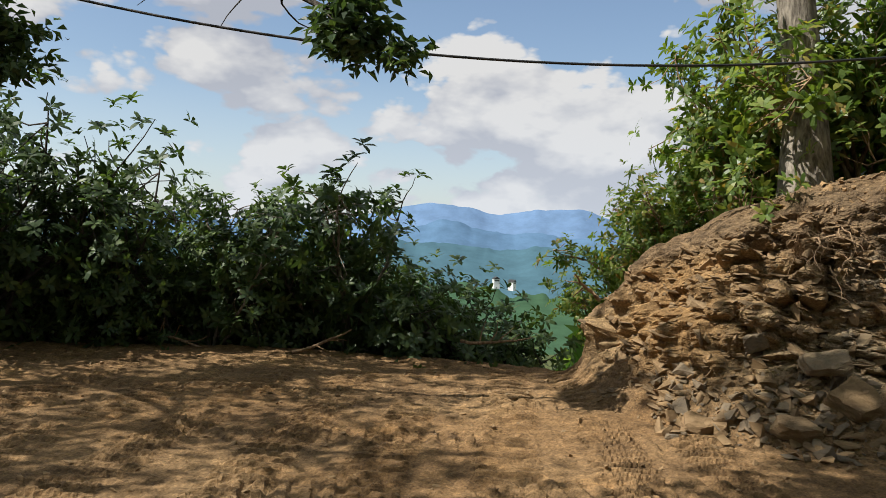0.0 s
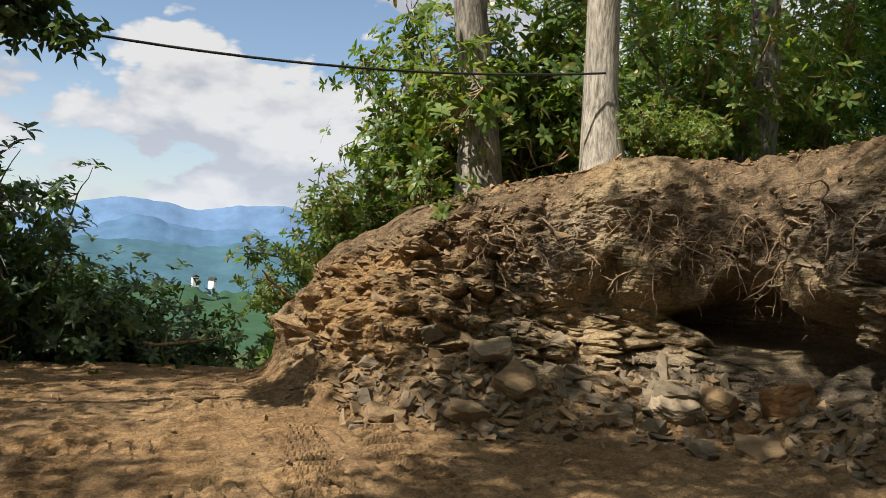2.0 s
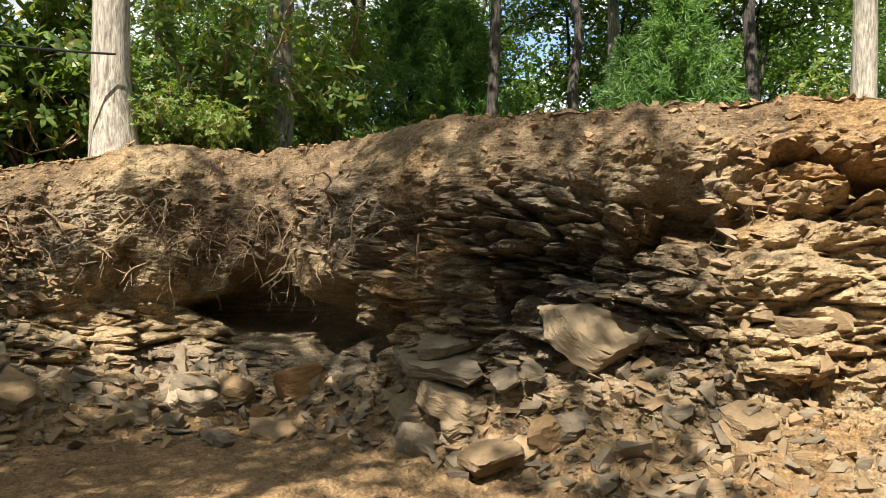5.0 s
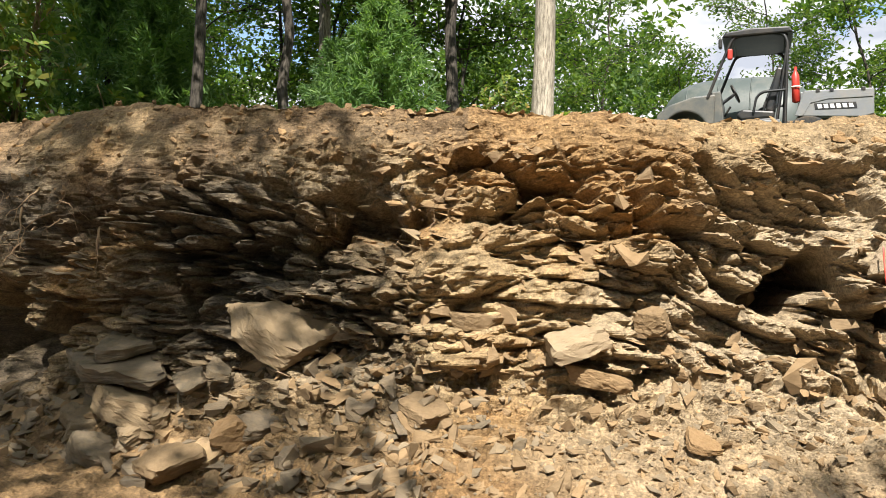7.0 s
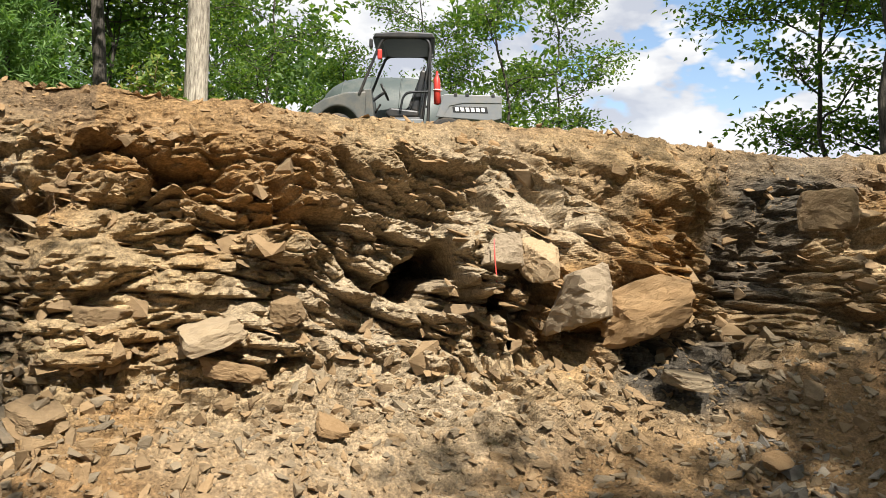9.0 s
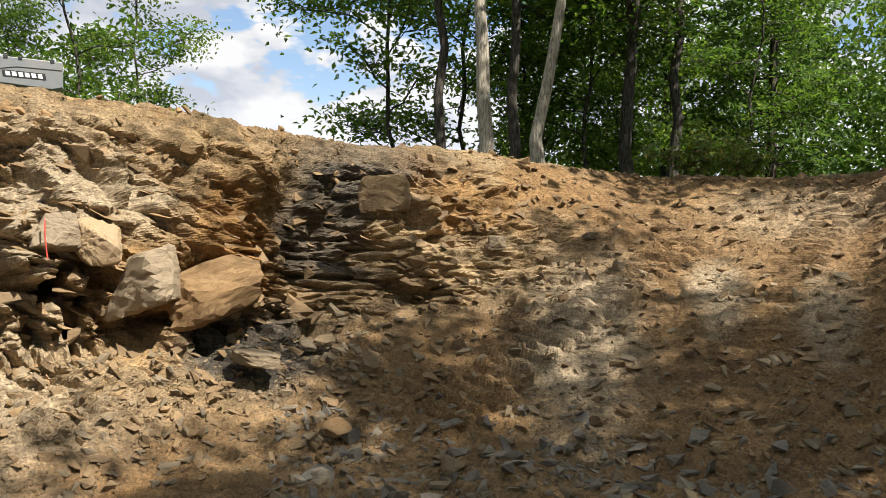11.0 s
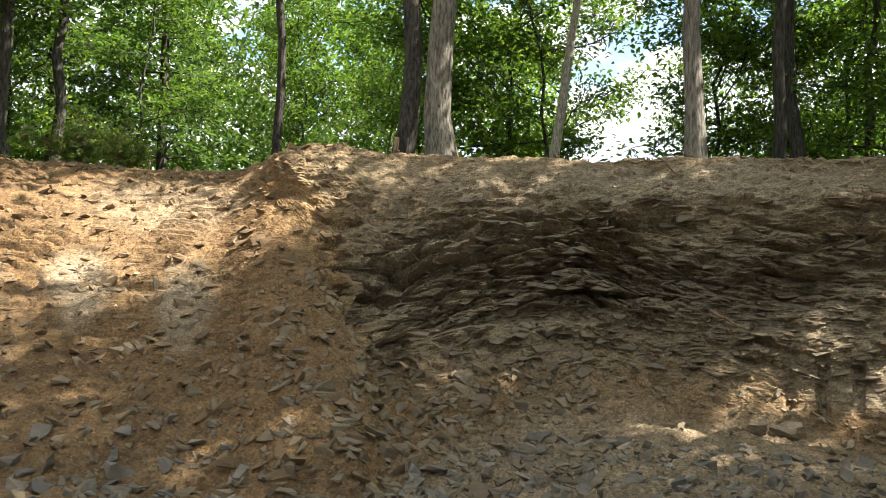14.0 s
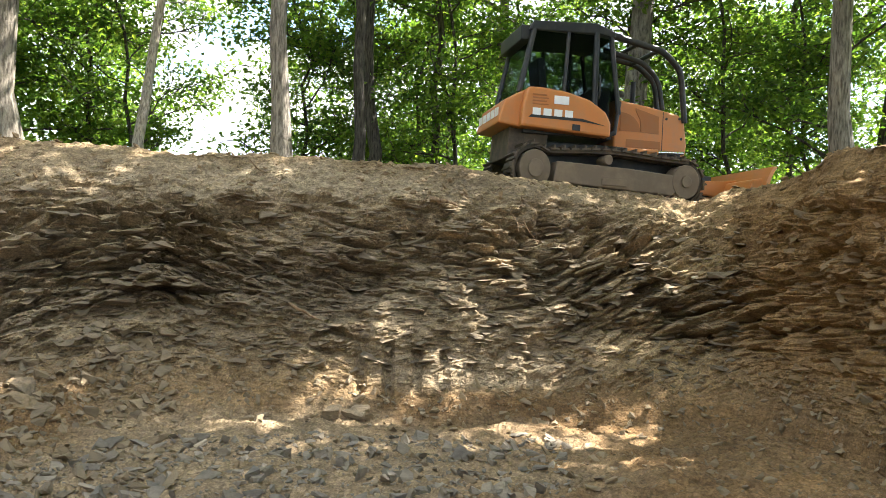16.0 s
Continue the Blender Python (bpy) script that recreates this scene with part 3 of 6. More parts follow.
        worn = np.clip(fbm(X * 1.1, Y * 1.1, None, 61, 3) * 4 - 1.5 + fresh, 0, 1)
        bars = np.abs(((al / pitch) % 1.0) - 0.5) * 2
        return inside * worn * (np.clip((bars - 0.3) / 0.3, 0, 1) - 0.6) * deep
    for y0, yaw in ((5.9, 0.12), (7.3, 0.04), (9.0, -0.05)):
        up += flat * near * crawler(-9, y0 - 9 * yaw, 3.4, y0 + 3.4 * yaw, 0.5, 0.025, 0.3)
    for x0, lean in ((-5.2, 0.3), (-4.2, 0.25), (-3.3, 0.35), (-2.4, 0.3), (-1.4, 0.25), (-0.5, 0.2), (0.4, 0.25), (1.3, 0.2), (2.1, 0.15)):
        up += flat * near * crawler(x0, 4.0, x0 + lean * 2.2, 11.5, 0.52, 0.05, 0.6, 0.17)
    for x0, y0, x1, y1, deep in ((6.35, -3.5, 7.85, -8.4, 0.14), (4.3, -6.2, 6.4, -10.6, 0.06), (5.3, -6.0, 7.5, -11.4, 0.08)):
        up += near * crawler(x0, y0, x1, y1, 0.62, deep, 0.9, 0.2)
    # marks of the bucket's teeth low on the back wall
    teeth = np.clip(np.cos(a * 2 * np.pi / 0.26) * 1.5 - 0.3, 0, 1) * np.clip((W - 0.35) / 0.1, 0, 1) * np.clip((1.15 - W) / 0.12, 0, 1) * np.clip((B - 181) / 2, 0, 1) * np.clip((197 - B) / 2, 0, 1)
    disp -= 0.09 * teeth * np.clip(vnoise(a * 2.0, W * 2, None, 87) * 2.2 - 0.4, 0, 1)
    far = np.clip((R - 30) / 60, 0, 1)
    up += far * (fbm(X * 0.02, Y * 0.02, None, 91, 4) - 0.5) * np.clip(R * 0.06, 0, 40)
    level = np.clip((W - 0.5) / 0.4, 0, 1) * np.clip((3.0 - W) / 0.3, 0, 1) * (1 - ramp)      # ledges stand out level
    Out = unit(Nrm * np.stack([np.ones_like(W), np.ones_like(W), 1 - 0.7 * level], -1))
    P = P + Out * disp[..., None]
    P[..., 2] += up * np.clip((np.abs(Nrm[..., 2]) - 0.5) * 3, 0, 1)
    n, k = R.shape
    i, j = np.meshgrid(np.arange(n - 1), np.arange(k - 1), indexing="ij")
    v = i * k + j
    F = np.stack([v, v + 1, v + k + 1, v + k], -1).reshape(-1, 4)
    verts = P.reshape(-1, 3)
    me = mesh_of("ground", verts, F, EARTH, False)
    # what is exposed where
    patch = fbm(X * 0.55, Y * 0.55, Z * 0.8, 101, 4)
    slate = bank * rocky * np.clip((patch - 0.30) / 0.16, 0, 1) * np.where((B > 25) & (B < 68), 1.0, 0.2)
    slate = np.maximum(slate, (1 - bank) * np.clip((fbm(X * 0.5, Y * 0.5, None, 105, 4) - 0.5) / 0.15, 0, 1) * np.clip((B - 100) / 20, 0, 1) * 0.8)
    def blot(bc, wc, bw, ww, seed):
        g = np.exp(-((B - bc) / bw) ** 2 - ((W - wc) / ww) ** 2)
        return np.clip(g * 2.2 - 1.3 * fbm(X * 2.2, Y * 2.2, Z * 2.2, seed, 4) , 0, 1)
    # dark shale and other dark blots; pale dust, pressed by tracks on the ramp
    dark_blots = 1.0 * blot(109, 0.85, 5.0, 0.5, 141) + 0.9 * blot(114.5, 2.1, 4.0, 0.75, 142) + 0.6 * blot(116, 2.75, 6, 0.35, 143) + 0.75 * blot(40, 0.9, 9.0, 0.5, 144) + 0.7 * blot(55, 1.6, 6, 0.6, 145) + 0.3 * blot(182, 1.6, 22, 0.5, 146) + 0.5 * blot(46, 2.3, 3.5, 0.5, 147)
    # blots at 161 and 93 brighten a shaded recess and the sunlit bank through colour
    dust_lift = 0.9 * blot(130, 0.75, 4.5, 0.8, 151) + 0.9 * blot(138.5, 1.1, 2.2, 0.35, 152) + 0.8 * blot(144.5, 0.9, 2.0, 0.4, 153) + 0.5 * blot(143, 2.2, 6, 0.6, 154) + 0.8 * blot(190, 0.75, 9, 0.35, 155) + 0.7 * blot(161, 1.9, 7, 0.6, 161) + 0.7 * blot(174, 2.6, 16, 0.3, 156) + 0.6 * blot(90, 0.4, 14, 0.6, 157) + 0.75 * blot(97, 2.2, 9, 0.6, 159) + 0.7 * blot(84, 1.3, 7, 0.5, 160) + 0.8 * blot(93, 1.7, 9, 1.1, 162) + 0.6 * blot(175, -0.4, 25, 0.7, 158)
    slate = np.maximum(slate, 0.5 * bank * np.clip((B - 152) / 6, 0, 1) * np.clip((202 - B) / 6, 0, 1))
    orange = 0.55 * np.clip((B - 145) / 4, 0, 1) * np.clip((edge + 1.5 - B) / 1.5, 0, 1) * (W > -0.1) * (W < 2.4)
    orange = orange + 0.75 * np.exp(-((B - 15) / 5) ** 2) * bank + np.clip((patch - 0.56) / 0.1, 0, 1) * 0.8 * (B < 150) + 0.75 * np.exp(-((B - 108) / 9) ** 2 - ((W - 2.0) / 0.8) ** 2) + 0.7 * np.clip((B - 203) / 5, 0, 1) * bank
    soil = np.clip((W - np.interp(B, [14, 24, 48, 60], [2.4, 1.95, 1.95, 2.45])) / 0.3, 0, 1) * np.clip((fbm(X * 1.2, Y * 1.2, Z * 1.2, 111, 3) - 0.28) / 0.2, 0, 1) * np.where(B < 72, 0.9, np.where(B < 150, 0.4, 0.15))
    wood = np.clip((W - 4.2) / 1.5, 0, 1) * (1 - np.clip((B - 128) / 6, 0, 1) * np.clip((152 - B) / 4, 0, 1) * np.clip((19 - R) / 3, 0, 1))
    packed = (1 - bank) * np.clip((3.2 - W) / 0.3, 0, 1) * (0.75 + 0.25 * vnoise(X * 0.8, Y * 0.8, None, 131))
    for nm, arr in (("packed", packed), ("slate", slate), ("orange", np.clip(orange, 0, 1)), ("topsoil", soil), ("wood_floor", wood), ("dark_blots", dark_blots), ("dust_lift", dust_lift)):
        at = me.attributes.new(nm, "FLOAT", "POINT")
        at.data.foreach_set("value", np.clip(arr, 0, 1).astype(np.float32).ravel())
    ob = new("ground", me)
    return tagged(ob, "bare ochre earth of a dug pit with slate banks and a ramp", "ground", kind="structure"), P, Nrm, W


ground, LAND, LAND_N, LAND_W = build_land()


def on_land(bearing, w):
    """The place and the normal of the land at a bearing and a place along the section (0 foot, 3 rim, more: metres behind it)."""
    j = int(np.argmin(np.abs(TH - bearing)))
    i = int(np.argmin(np.abs(LAND_W[:, j] - w)))
    return Vector(LAND[i, j]), Vector(LAND_N[i, j])


def ground_z(x, y):
    b = (math.degrees(math.atan2(x, y)) + 60) % 360 - 60
    j = int(np.argmin(np.abs(TH - b)))
    i = int(np.argmin(np.abs(np.hypot(LAND[:, j, 0], LAND[:, j, 1]) - math.hypot(x, y))))
    return float(LAND[i, j, 2])


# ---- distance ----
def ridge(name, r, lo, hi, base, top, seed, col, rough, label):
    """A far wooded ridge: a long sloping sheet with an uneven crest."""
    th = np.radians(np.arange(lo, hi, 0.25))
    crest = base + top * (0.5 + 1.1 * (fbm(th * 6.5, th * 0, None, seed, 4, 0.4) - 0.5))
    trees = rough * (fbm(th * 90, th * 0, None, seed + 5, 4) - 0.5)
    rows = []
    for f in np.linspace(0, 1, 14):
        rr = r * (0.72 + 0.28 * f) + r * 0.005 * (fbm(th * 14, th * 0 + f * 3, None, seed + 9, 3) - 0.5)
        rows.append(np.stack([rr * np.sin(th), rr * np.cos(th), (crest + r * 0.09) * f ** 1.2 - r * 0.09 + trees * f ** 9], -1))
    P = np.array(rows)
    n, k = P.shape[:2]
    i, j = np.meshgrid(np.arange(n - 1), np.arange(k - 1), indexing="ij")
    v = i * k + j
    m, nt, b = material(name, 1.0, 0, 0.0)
    # col carries the haze: farther ridges get a bluer, paler base colour
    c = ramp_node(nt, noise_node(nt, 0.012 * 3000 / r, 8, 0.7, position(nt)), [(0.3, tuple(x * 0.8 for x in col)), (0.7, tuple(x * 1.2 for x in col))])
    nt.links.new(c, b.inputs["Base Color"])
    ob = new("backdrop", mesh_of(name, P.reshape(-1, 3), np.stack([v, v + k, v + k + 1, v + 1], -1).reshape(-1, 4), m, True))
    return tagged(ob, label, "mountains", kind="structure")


ridge("far_ridge", 4700, -75, 75, -10, 320, 7, (0.11, 0.18, 0.29), 16, "mountain ridge on the horizon, blue haze put into its colour")
ridge("blue_ridge", 3500, -75, 75, -60, 190, 19, (0.08, 0.145, 0.23), 16, "nearer mountain ridge, darker blue haze put into its colour")
ridge("mid_ridge", 2600, -75, 75, -80, 110, 12, (0.055, 0.11, 0.14), 12, "wooded mountain slope across the valley, haze put into its colour")
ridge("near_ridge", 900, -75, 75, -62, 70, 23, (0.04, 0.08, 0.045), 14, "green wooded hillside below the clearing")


# ---- stones ----
def hull_stone(seed, flat, n=9):
    """An angular stone about one metre across, as triangles."""
    rng = np.random.default_rng(seed)
    bm = bmesh.new()
    for p in rng.uniform(-0.5, 0.5, (n, 3)):
        q = p / max(0.55, np.abs(p).max() * 2) 
        bm.verts.new((q[0], q[1] * rng.uniform(0.6, 1), q[2] * flat))
    bmesh.ops.convex_hull(bm, input=bm.verts)
    bmesh.ops.delete(bm, geom=[v for v in bm.verts if not v.link_faces], context="VERTS")
    bmesh.ops.triangulate(bm, faces=bm.faces)
    bm.verts.index_update()
    V = np.array([v.co[:] for v in bm.verts])
    F = np.array([[v.index for v in f.verts] for f in bm.faces])
    bm.free()
    return V, F


CHIPS = [hull_stone(k, f) for k, f in enumerate((0.45, 0.35, 0.6, 0.28, 0.42, 0.7, 0.32, 0.5, 0.22, 0.6, 0.4, 0.3))]


PLATES = [hull_stone(50 + k, f, 10) for k, f in enumerate((0.12, 0.16, 0.1, 0.2, 0.14, 0.24, 0.09, 0.18))]


def rot_z_to(nrm, spin, rng, wobble):
    up = unit(np.array(nrm) + rng.normal(0, wobble, 3))
    x = unit(np.cross(up, [0.3, 0.8, 0.52]))
    y = np.cross(up, x)
    c, s = math.cos(spin), math.sin(spin)
    return np.stack([c * x + s * y, -s * x + c * y, up], 1)


def scatter(name, count, b_lo, b_hi, w_lo, w_hi, size_lo, size_hi, mat, seed, label, wobble=0.35, bedding=None, dense=None, sink=0.1, power=2.5):
    """Loose stones over a stretch of the land, joined: too many to count."""
    rng = np.random.default_rng(seed)
    out = []
    while len(out) < count:
        b, w = rng.uniform(b_lo, b_hi), rng.uniform(w_lo, w_hi)
        j = int(np.searchsorted(TH, b))
        i = int(np.argmin(np.abs(LAND_W[:, j] - w)))
        p, nr = LAND[i, j], LAND_N[i, j]
        if dense is not None and rng.random() > dense(b, w):
            continue
        s = size_lo + (size_hi - size_lo) * rng.random() ** power
        kit = CHIPS if bedding is None else PLATES
        V, F = kit[rng.integers(len(kit))]
        if bedding is not None:
            up = np.array(bedding) + 0.0
            R = rot_z_to(up, rng.uniform(0, 6.3), rng, wobble)
        else:
            R = rot_z_to(unit(nr + np.array([0, 0, 0.8])), rng.uniform(0, 6.3), rng, wobble)
        V = (V * s * np.array([1, rng.uniform(0.6, 1), rng.uniform(0.7, 1.2)])) @ R.T + p + (nr * s * sink)
        out.append((V, F))
    v, f = join_arrays(out)
    return tagged(new(name, mesh_of(name, v, f, mat)), label, "stones", kind="stuff")


def slab(seed, x, y, z, size, tilt=(0, 0, 0), flat=0.3, mat=None, label="grey slate slab fallen at the foot of the bank", name="rock_slab"):
    """One large broken block: flat cleavage faces, split edges and a rough grain."""
    rng = np.random.default_rng(seed)
    base = ground_z(x, y)
    if (y < -7 or base < 0.3) and z > base + 0.35 * size:
        z = base + 0.15 * size
    bm = bmesh.new()
    bmesh.ops.create_icosphere(bm, subdivisions=4, radius=1.0)
    D = np.array([v.co[:] for v in bm.verts])
    D = unit(D * np.array([1, 0.7, flat]))
    planes = [((0, 0.05, 1), flat * 0.5), ((0.04, 0, -1), flat * 0.5)]
    for a in np.sort(rng.uniform(0, 2 * np.pi, 7)):
        planes.append(((math.cos(a), math.sin(a), rng.uniform(-0.5, 0.5)), rng.uniform(0.30, 0.48) * (1 if abs(math.cos(a)) > 0.6 else 0.75)))
    for _ in range(3):
        n = unit(rng.normal(0, 1, 3) * np.array([1, 1, 0.7]))
        planes.append((tuple(n), rng.uniform(0.24, 0.4)))
    r = np.full(len(D), 0.75)
    for n, d in planes:
        c = D @ unit(np.array(n))
        r = np.where(c > 0.02, np.minimum(r, d / np.maximum(c, 0.02)), r)
    V = D * r[:, None]
    bed = np.floor(V[:, 2] / (0.055 + 0.02 * rng.random()) + vnoise(V[:, 0] * 2, V[:, 1] * 2, None, seed))
    inset = hash3(bed, bed * 0 + seed, bed * 0, 3) - 0.5
    V[:, :2] *= (1 + 0.05 * inset * np.clip(vnoise(V[:, 0] * 4 + 9, V[:, 1] * 4, V[:, 2] * 2, seed + 4) * 2 - 0.3, 0, 1))[:, None]
    V += (np.stack([fbm(V[:, 0] * 9 + o, V[:, 1] * 9, V[:, 2] * 14, seed + o, 5, 0.58) for o in (0, 7, 13)], -1) - 0.5) * 0.085
    for v, c in zip(bm.verts, V):
        v.co = c
    ob = new(name, bm_mesh(name, bm, mat or SLATE))
    ob.matrix_basis = pose(x, y, z, *tilt) @ Matrix.Scale(size, 4)
    return tagged(ob, label, "rock", "fallen slabs along the banks")


# ---- shape tools for machines ----
def prism(bm, outline, y0, y1, bevel=0.0):
    """A plate or block: an outline in x and z, from y0 to y1."""
    a = [bm.verts.new((x, y0, z)) for x, z in outline]
    b = [bm.verts.new((x, y1, z)) for x, z in outline]
    n = len(outline)
    faces = [bm.faces.new(a), bm.faces.new(b[::-1])] + [bm.faces.new((a[(k + 1) % n], a[k], b[k], b[(k + 1) % n])) for k in range(n)]
    bmesh.ops.recalc_face_normals(bm, faces=faces)
    if bevel:
        edges = list({e for f in faces for e in f.edges})
        bmesh.ops.bevel(bm, geom=edges, offset=bevel, segments=2, profile=0.5, affect="EDGES")


def box(bm, x0, x1, y0, y1, z0, z1, bevel=0.01):
    prism(bm, [(x0, z0), (x1, z0), (x1, z1), (x0, z1)], y0, y1, bevel)


def disc(bm, x, z, r, y0, y1, sides=28, bevel=0.01):
    prism(bm, [(x + r * math.cos(k / sides * 2 * math.pi), z + r * math.sin(k / sides * 2 * math.pi)) for k in range(sides)], y0, y1, bevel)


def shape(name, mat, parent, builder, label=""):
    bm = bmesh.new()
    builder(bm)
    return part(name, bm_mesh(name, bm, mat), parent, label)


def rod(name, mat, parent, pts, r, sides=8, label=""):
    v, f = tube(pts, np.broadcast_to(r, len(pts)), sides)
    return part(name, mesh_of(name, v, f, mat, True), parent, label)


def bent(pts, n=6):
    """A rounded path through the given corners."""
    P = np.array(pts, float)
    out = [P[0]]
    for k in range(1, len(P) - 1):
        a, b, c = P[k - 1], P[k], P[k + 1]
        ra, rc = min(0.45, 0.16 / np.linalg.norm(b - a)), min(0.45, 0.16 / np.linalg.norm(c - b))
        p, q = b + (a - b) * ra, b + (c - b) * rc
        out += [(1 - t) ** 2 * p + 2 * t * (1 - t) * b + t * t * q for t in np.linspace(0, 1, n)]
    return np.array(out + [P[-1]])


ORANGE = paint("machine_orange", (0.56, 0.2, 0.05), 0.42, 0, (0.32, 0.2, 0.1), 0.55)
ORANGE_DARK = paint("grille_orange", (0.34, 0.12, 0.03), 0.6)
BLACK = paint("black_steel", (0.012, 0.013, 0.015), 0.45, 0, (0.16, 0.12, 0.08), 0.3)
TRACK = paint("dusty_track_steel", (0.07, 0.055, 0.04), 0.7, 0.3, (0.28, 0.2, 0.12), 0.7)
MUDDY = paint("mud_caked_steel", (0.16, 0.12, 0.08), 0.9, 0, (0.27, 0.2, 0.125), 0.8)
CHROME = paint("cylinder_chrome", (0.7, 0.7, 0.7), 0.15, 1.0, (0.3, 0.2, 0.1), 0.2)
WHITE = paint("white_decal", (0.8, 0.8, 0.78), 0.5, 0, (0.4, 0.3, 0.2), 0.25)
GREY_BODY = paint("grey_green_plastic", (0.075, 0.08, 0.076), 0.45, 0, (0.32, 0.25, 0.17), 0.35)
SILVER = paint("silver_grey_panel", (0.17, 0.178, 0.185), 0.4, 0.0, (0.35, 0.28, 0.2), 0.35)
TANK = paint("tank_green_grey", (0.06, 0.075, 0.07), 0.5, 0, (0.3, 0.27, 0.22), 0.3)
RED = paint("red_enamel", (0.5, 0.035, 0.025), 0.4)
RUBBER = paint("tyre_rubber", (0.025, 0.025, 0.025), 0.85, 0, (0.25, 0.18, 0.11), 0.6)


def glass_material():
    m, nt, b = material("tinted_glass", 0.03, 0, 0.6)
    b.inputs["Base Color"].default_value = (0.30, 0.36, 0.38, 1)
    b.inputs["Transmission Weight"].default_value = 1.0
    b.inputs["IOR"].default_value = 1.2
    return m


GLASS = glass_material()


def bulldozer():
    """A small crawler dozer with a cab; x forward, near side is y < 0, the ground is z = 0."""
    d = new("bulldozer")
    for side in (-1, 1):
        o0, o1 = (-0.98, -0.50) if side < 0 else (0.50, 0.98)
        # the belt: shoes with a raised bar each, round a long loop
        rear, front, rr, fr = (-1.38, 0.36), (1.36, 0.33), 0.36, 0.33
        loop = [(rear[0] + rr * math.cos(a), rear[1] + rr * math.sin(a)) for a in np.linspace(math.pi / 2, 3 * math.pi / 2, 14)]
        loop += [(x, 0.0) for x in np.linspace(-1.2, 1.2, 14)]
        loop += [(front[0] + fr * math.cos(a), front[1] + fr * math.sin(a)) for a in np.linspace(-math.pi / 2, math.pi / 2, 12)]
        loop += [(x, 0.68 + 0.03 * math.cos(x * 2.2)) for x in np.linspace(1.2, -1.2, 14)]
        L = np.array(loop + [loop[0]])
        seg = np.r_[0, np.cumsum(np.linalg.norm(np.diff(L, axis=0), axis=1))]
        n = 42

        def belt(bm):
            inner = [(x * 0.975, 0.345 + (z - 0.345) * 0.88) for x, z in loop]
            for y in (o0 + 0.06, o1 - 0.16):
                prism_ring(bm, loop, inner, y, y + 0.1)
        shoes = []
        for k in range(n):
            s = seg[-1] * k / n
            p = np.array([np.interp(s, seg, L[:, 0]), np.interp(s, seg, L[:, 1])])
            q = np.array([np.interp((s + 0.02) % seg[-1], seg, L[:, 0]), np.interp((s + 0.02) % seg[-1], seg, L[:, 1])])
            shoes.append((p, math.atan2(*(q - p)[::-1])))
        bt = shape("track_chain", TRACK, d, belt, "dusty steel crawler chain")
        bm = bmesh.new()
        prism(bm, [(-0.075, 0.0), (0.075, 0.0), (0.075, -0.025), (0.03, -0.025), (0.022, -0.07), (0.0, -0.07), (-0.004, -0.025), (-0.075, -0.025)], o0, o1)
        me = bm_mesh("track_shoe", bm, TRACK)
        for p, a in shoes:
            sh = part("track_shoe", me, bt)
            sh.matrix_basis = pose(p[0], 0, p[1], 0, -math.degrees(a), 0)
        yo = o0 if side < 0 else o1
        face = (yo + 0.04 * -side * -1, yo + 0.3) if side < 0 else (yo - 0.3, yo - 0.04)
        sp = shape("sprocket", MUDDY, d, lambda bm: (disc(bm, -1.38, 0.37, 0.27, face[0] - 0.0, face[1]), disc(bm, -1.38, 0.37, 0.13, face[0] - 0.05, face[0])))
        shape("idler_wheel", MUDDY, d, lambda bm: (disc(bm, 1.34, 0.34, 0.25, *face), disc(bm, 1.34, 0.34, 0.09, face[0] - 0.03, face[0])))
        shape("track_frame", MUDDY, d, lambda bm: (prism(bm, [(-1.05, 0.2), (1.1, 0.12), (1.25, 0.25), (1.2, 0.42), (0.3, 0.47), (-1.0, 0.5)], face[0] + 0.01, face[1], 0.02), box(bm, -0.2, 0.25, face[0] - 0.015, face[0] + 0.02, 0.2, 0.3)))
        shape("carrier_roller", MUDDY, d, lambda bm: disc(bm, -0.1, 0.57, 0.075, face[0] - 0.02, face[1]))
    shape("belly", BLACK, d, lambda bm: box(bm, -1.5, 1.5, -0.5, 0.5, 0.35, 0.85, 0.03))
    # rear body: rounded tank sides in orange
    side = [(-1.62, 0.98), (-0.02, 0.92), (-0.02, 1.12), (-0.12, 1.28), (-0.42, 1.44), (-0.85, 1.53), (-1.3, 1.56), (-1.52, 1.55), (-1.60, 1.3)]
    body = shape("rear_body", ORANGE, d, lambda bm: prism(bm, side, -0.88, 0.88, 0.035))
    shape("counterweight", ORANGE, d, lambda bm: prism(bm, [(-1.98, 1.02), (-1.58, 0.98), (-1.52, 1.54), (-1.88, 1.36)], -0.72, 0.72, 0.03))
    shape("rear_frame", TRACK, d, lambda bm: prism(bm, [(-1.75, 0.55), (-1.1, 0.5), (-1.0, 0.98), (-1.72, 1.0)], -0.55, 0.55, 0.02), "rusty brown rear frame")
    shape("maker_decal", WHITE, d, lambda bm: [box(bm, -1.43 + k * 0.19, -1.29 + k * 0.19, -0.893, -0.884, 1.15, 1.25, 0.0) for k in range(4)], "white block lettering drawn as plain bars")
    shape("stripe_decal", BLACK, d, lambda bm: prism(bm, [(-1.5, 1.11), (-0.55, 1.11), (-0.12, 1.075), (-0.55, 1.15), (-1.45, 1.15)], -0.889, -0.882))
    shape("notice_decal", WHITE, d, lambda bm: box(bm, -1.06, -0.8, -0.893, -0.882, 1.33, 1.45, 0), "white notice")
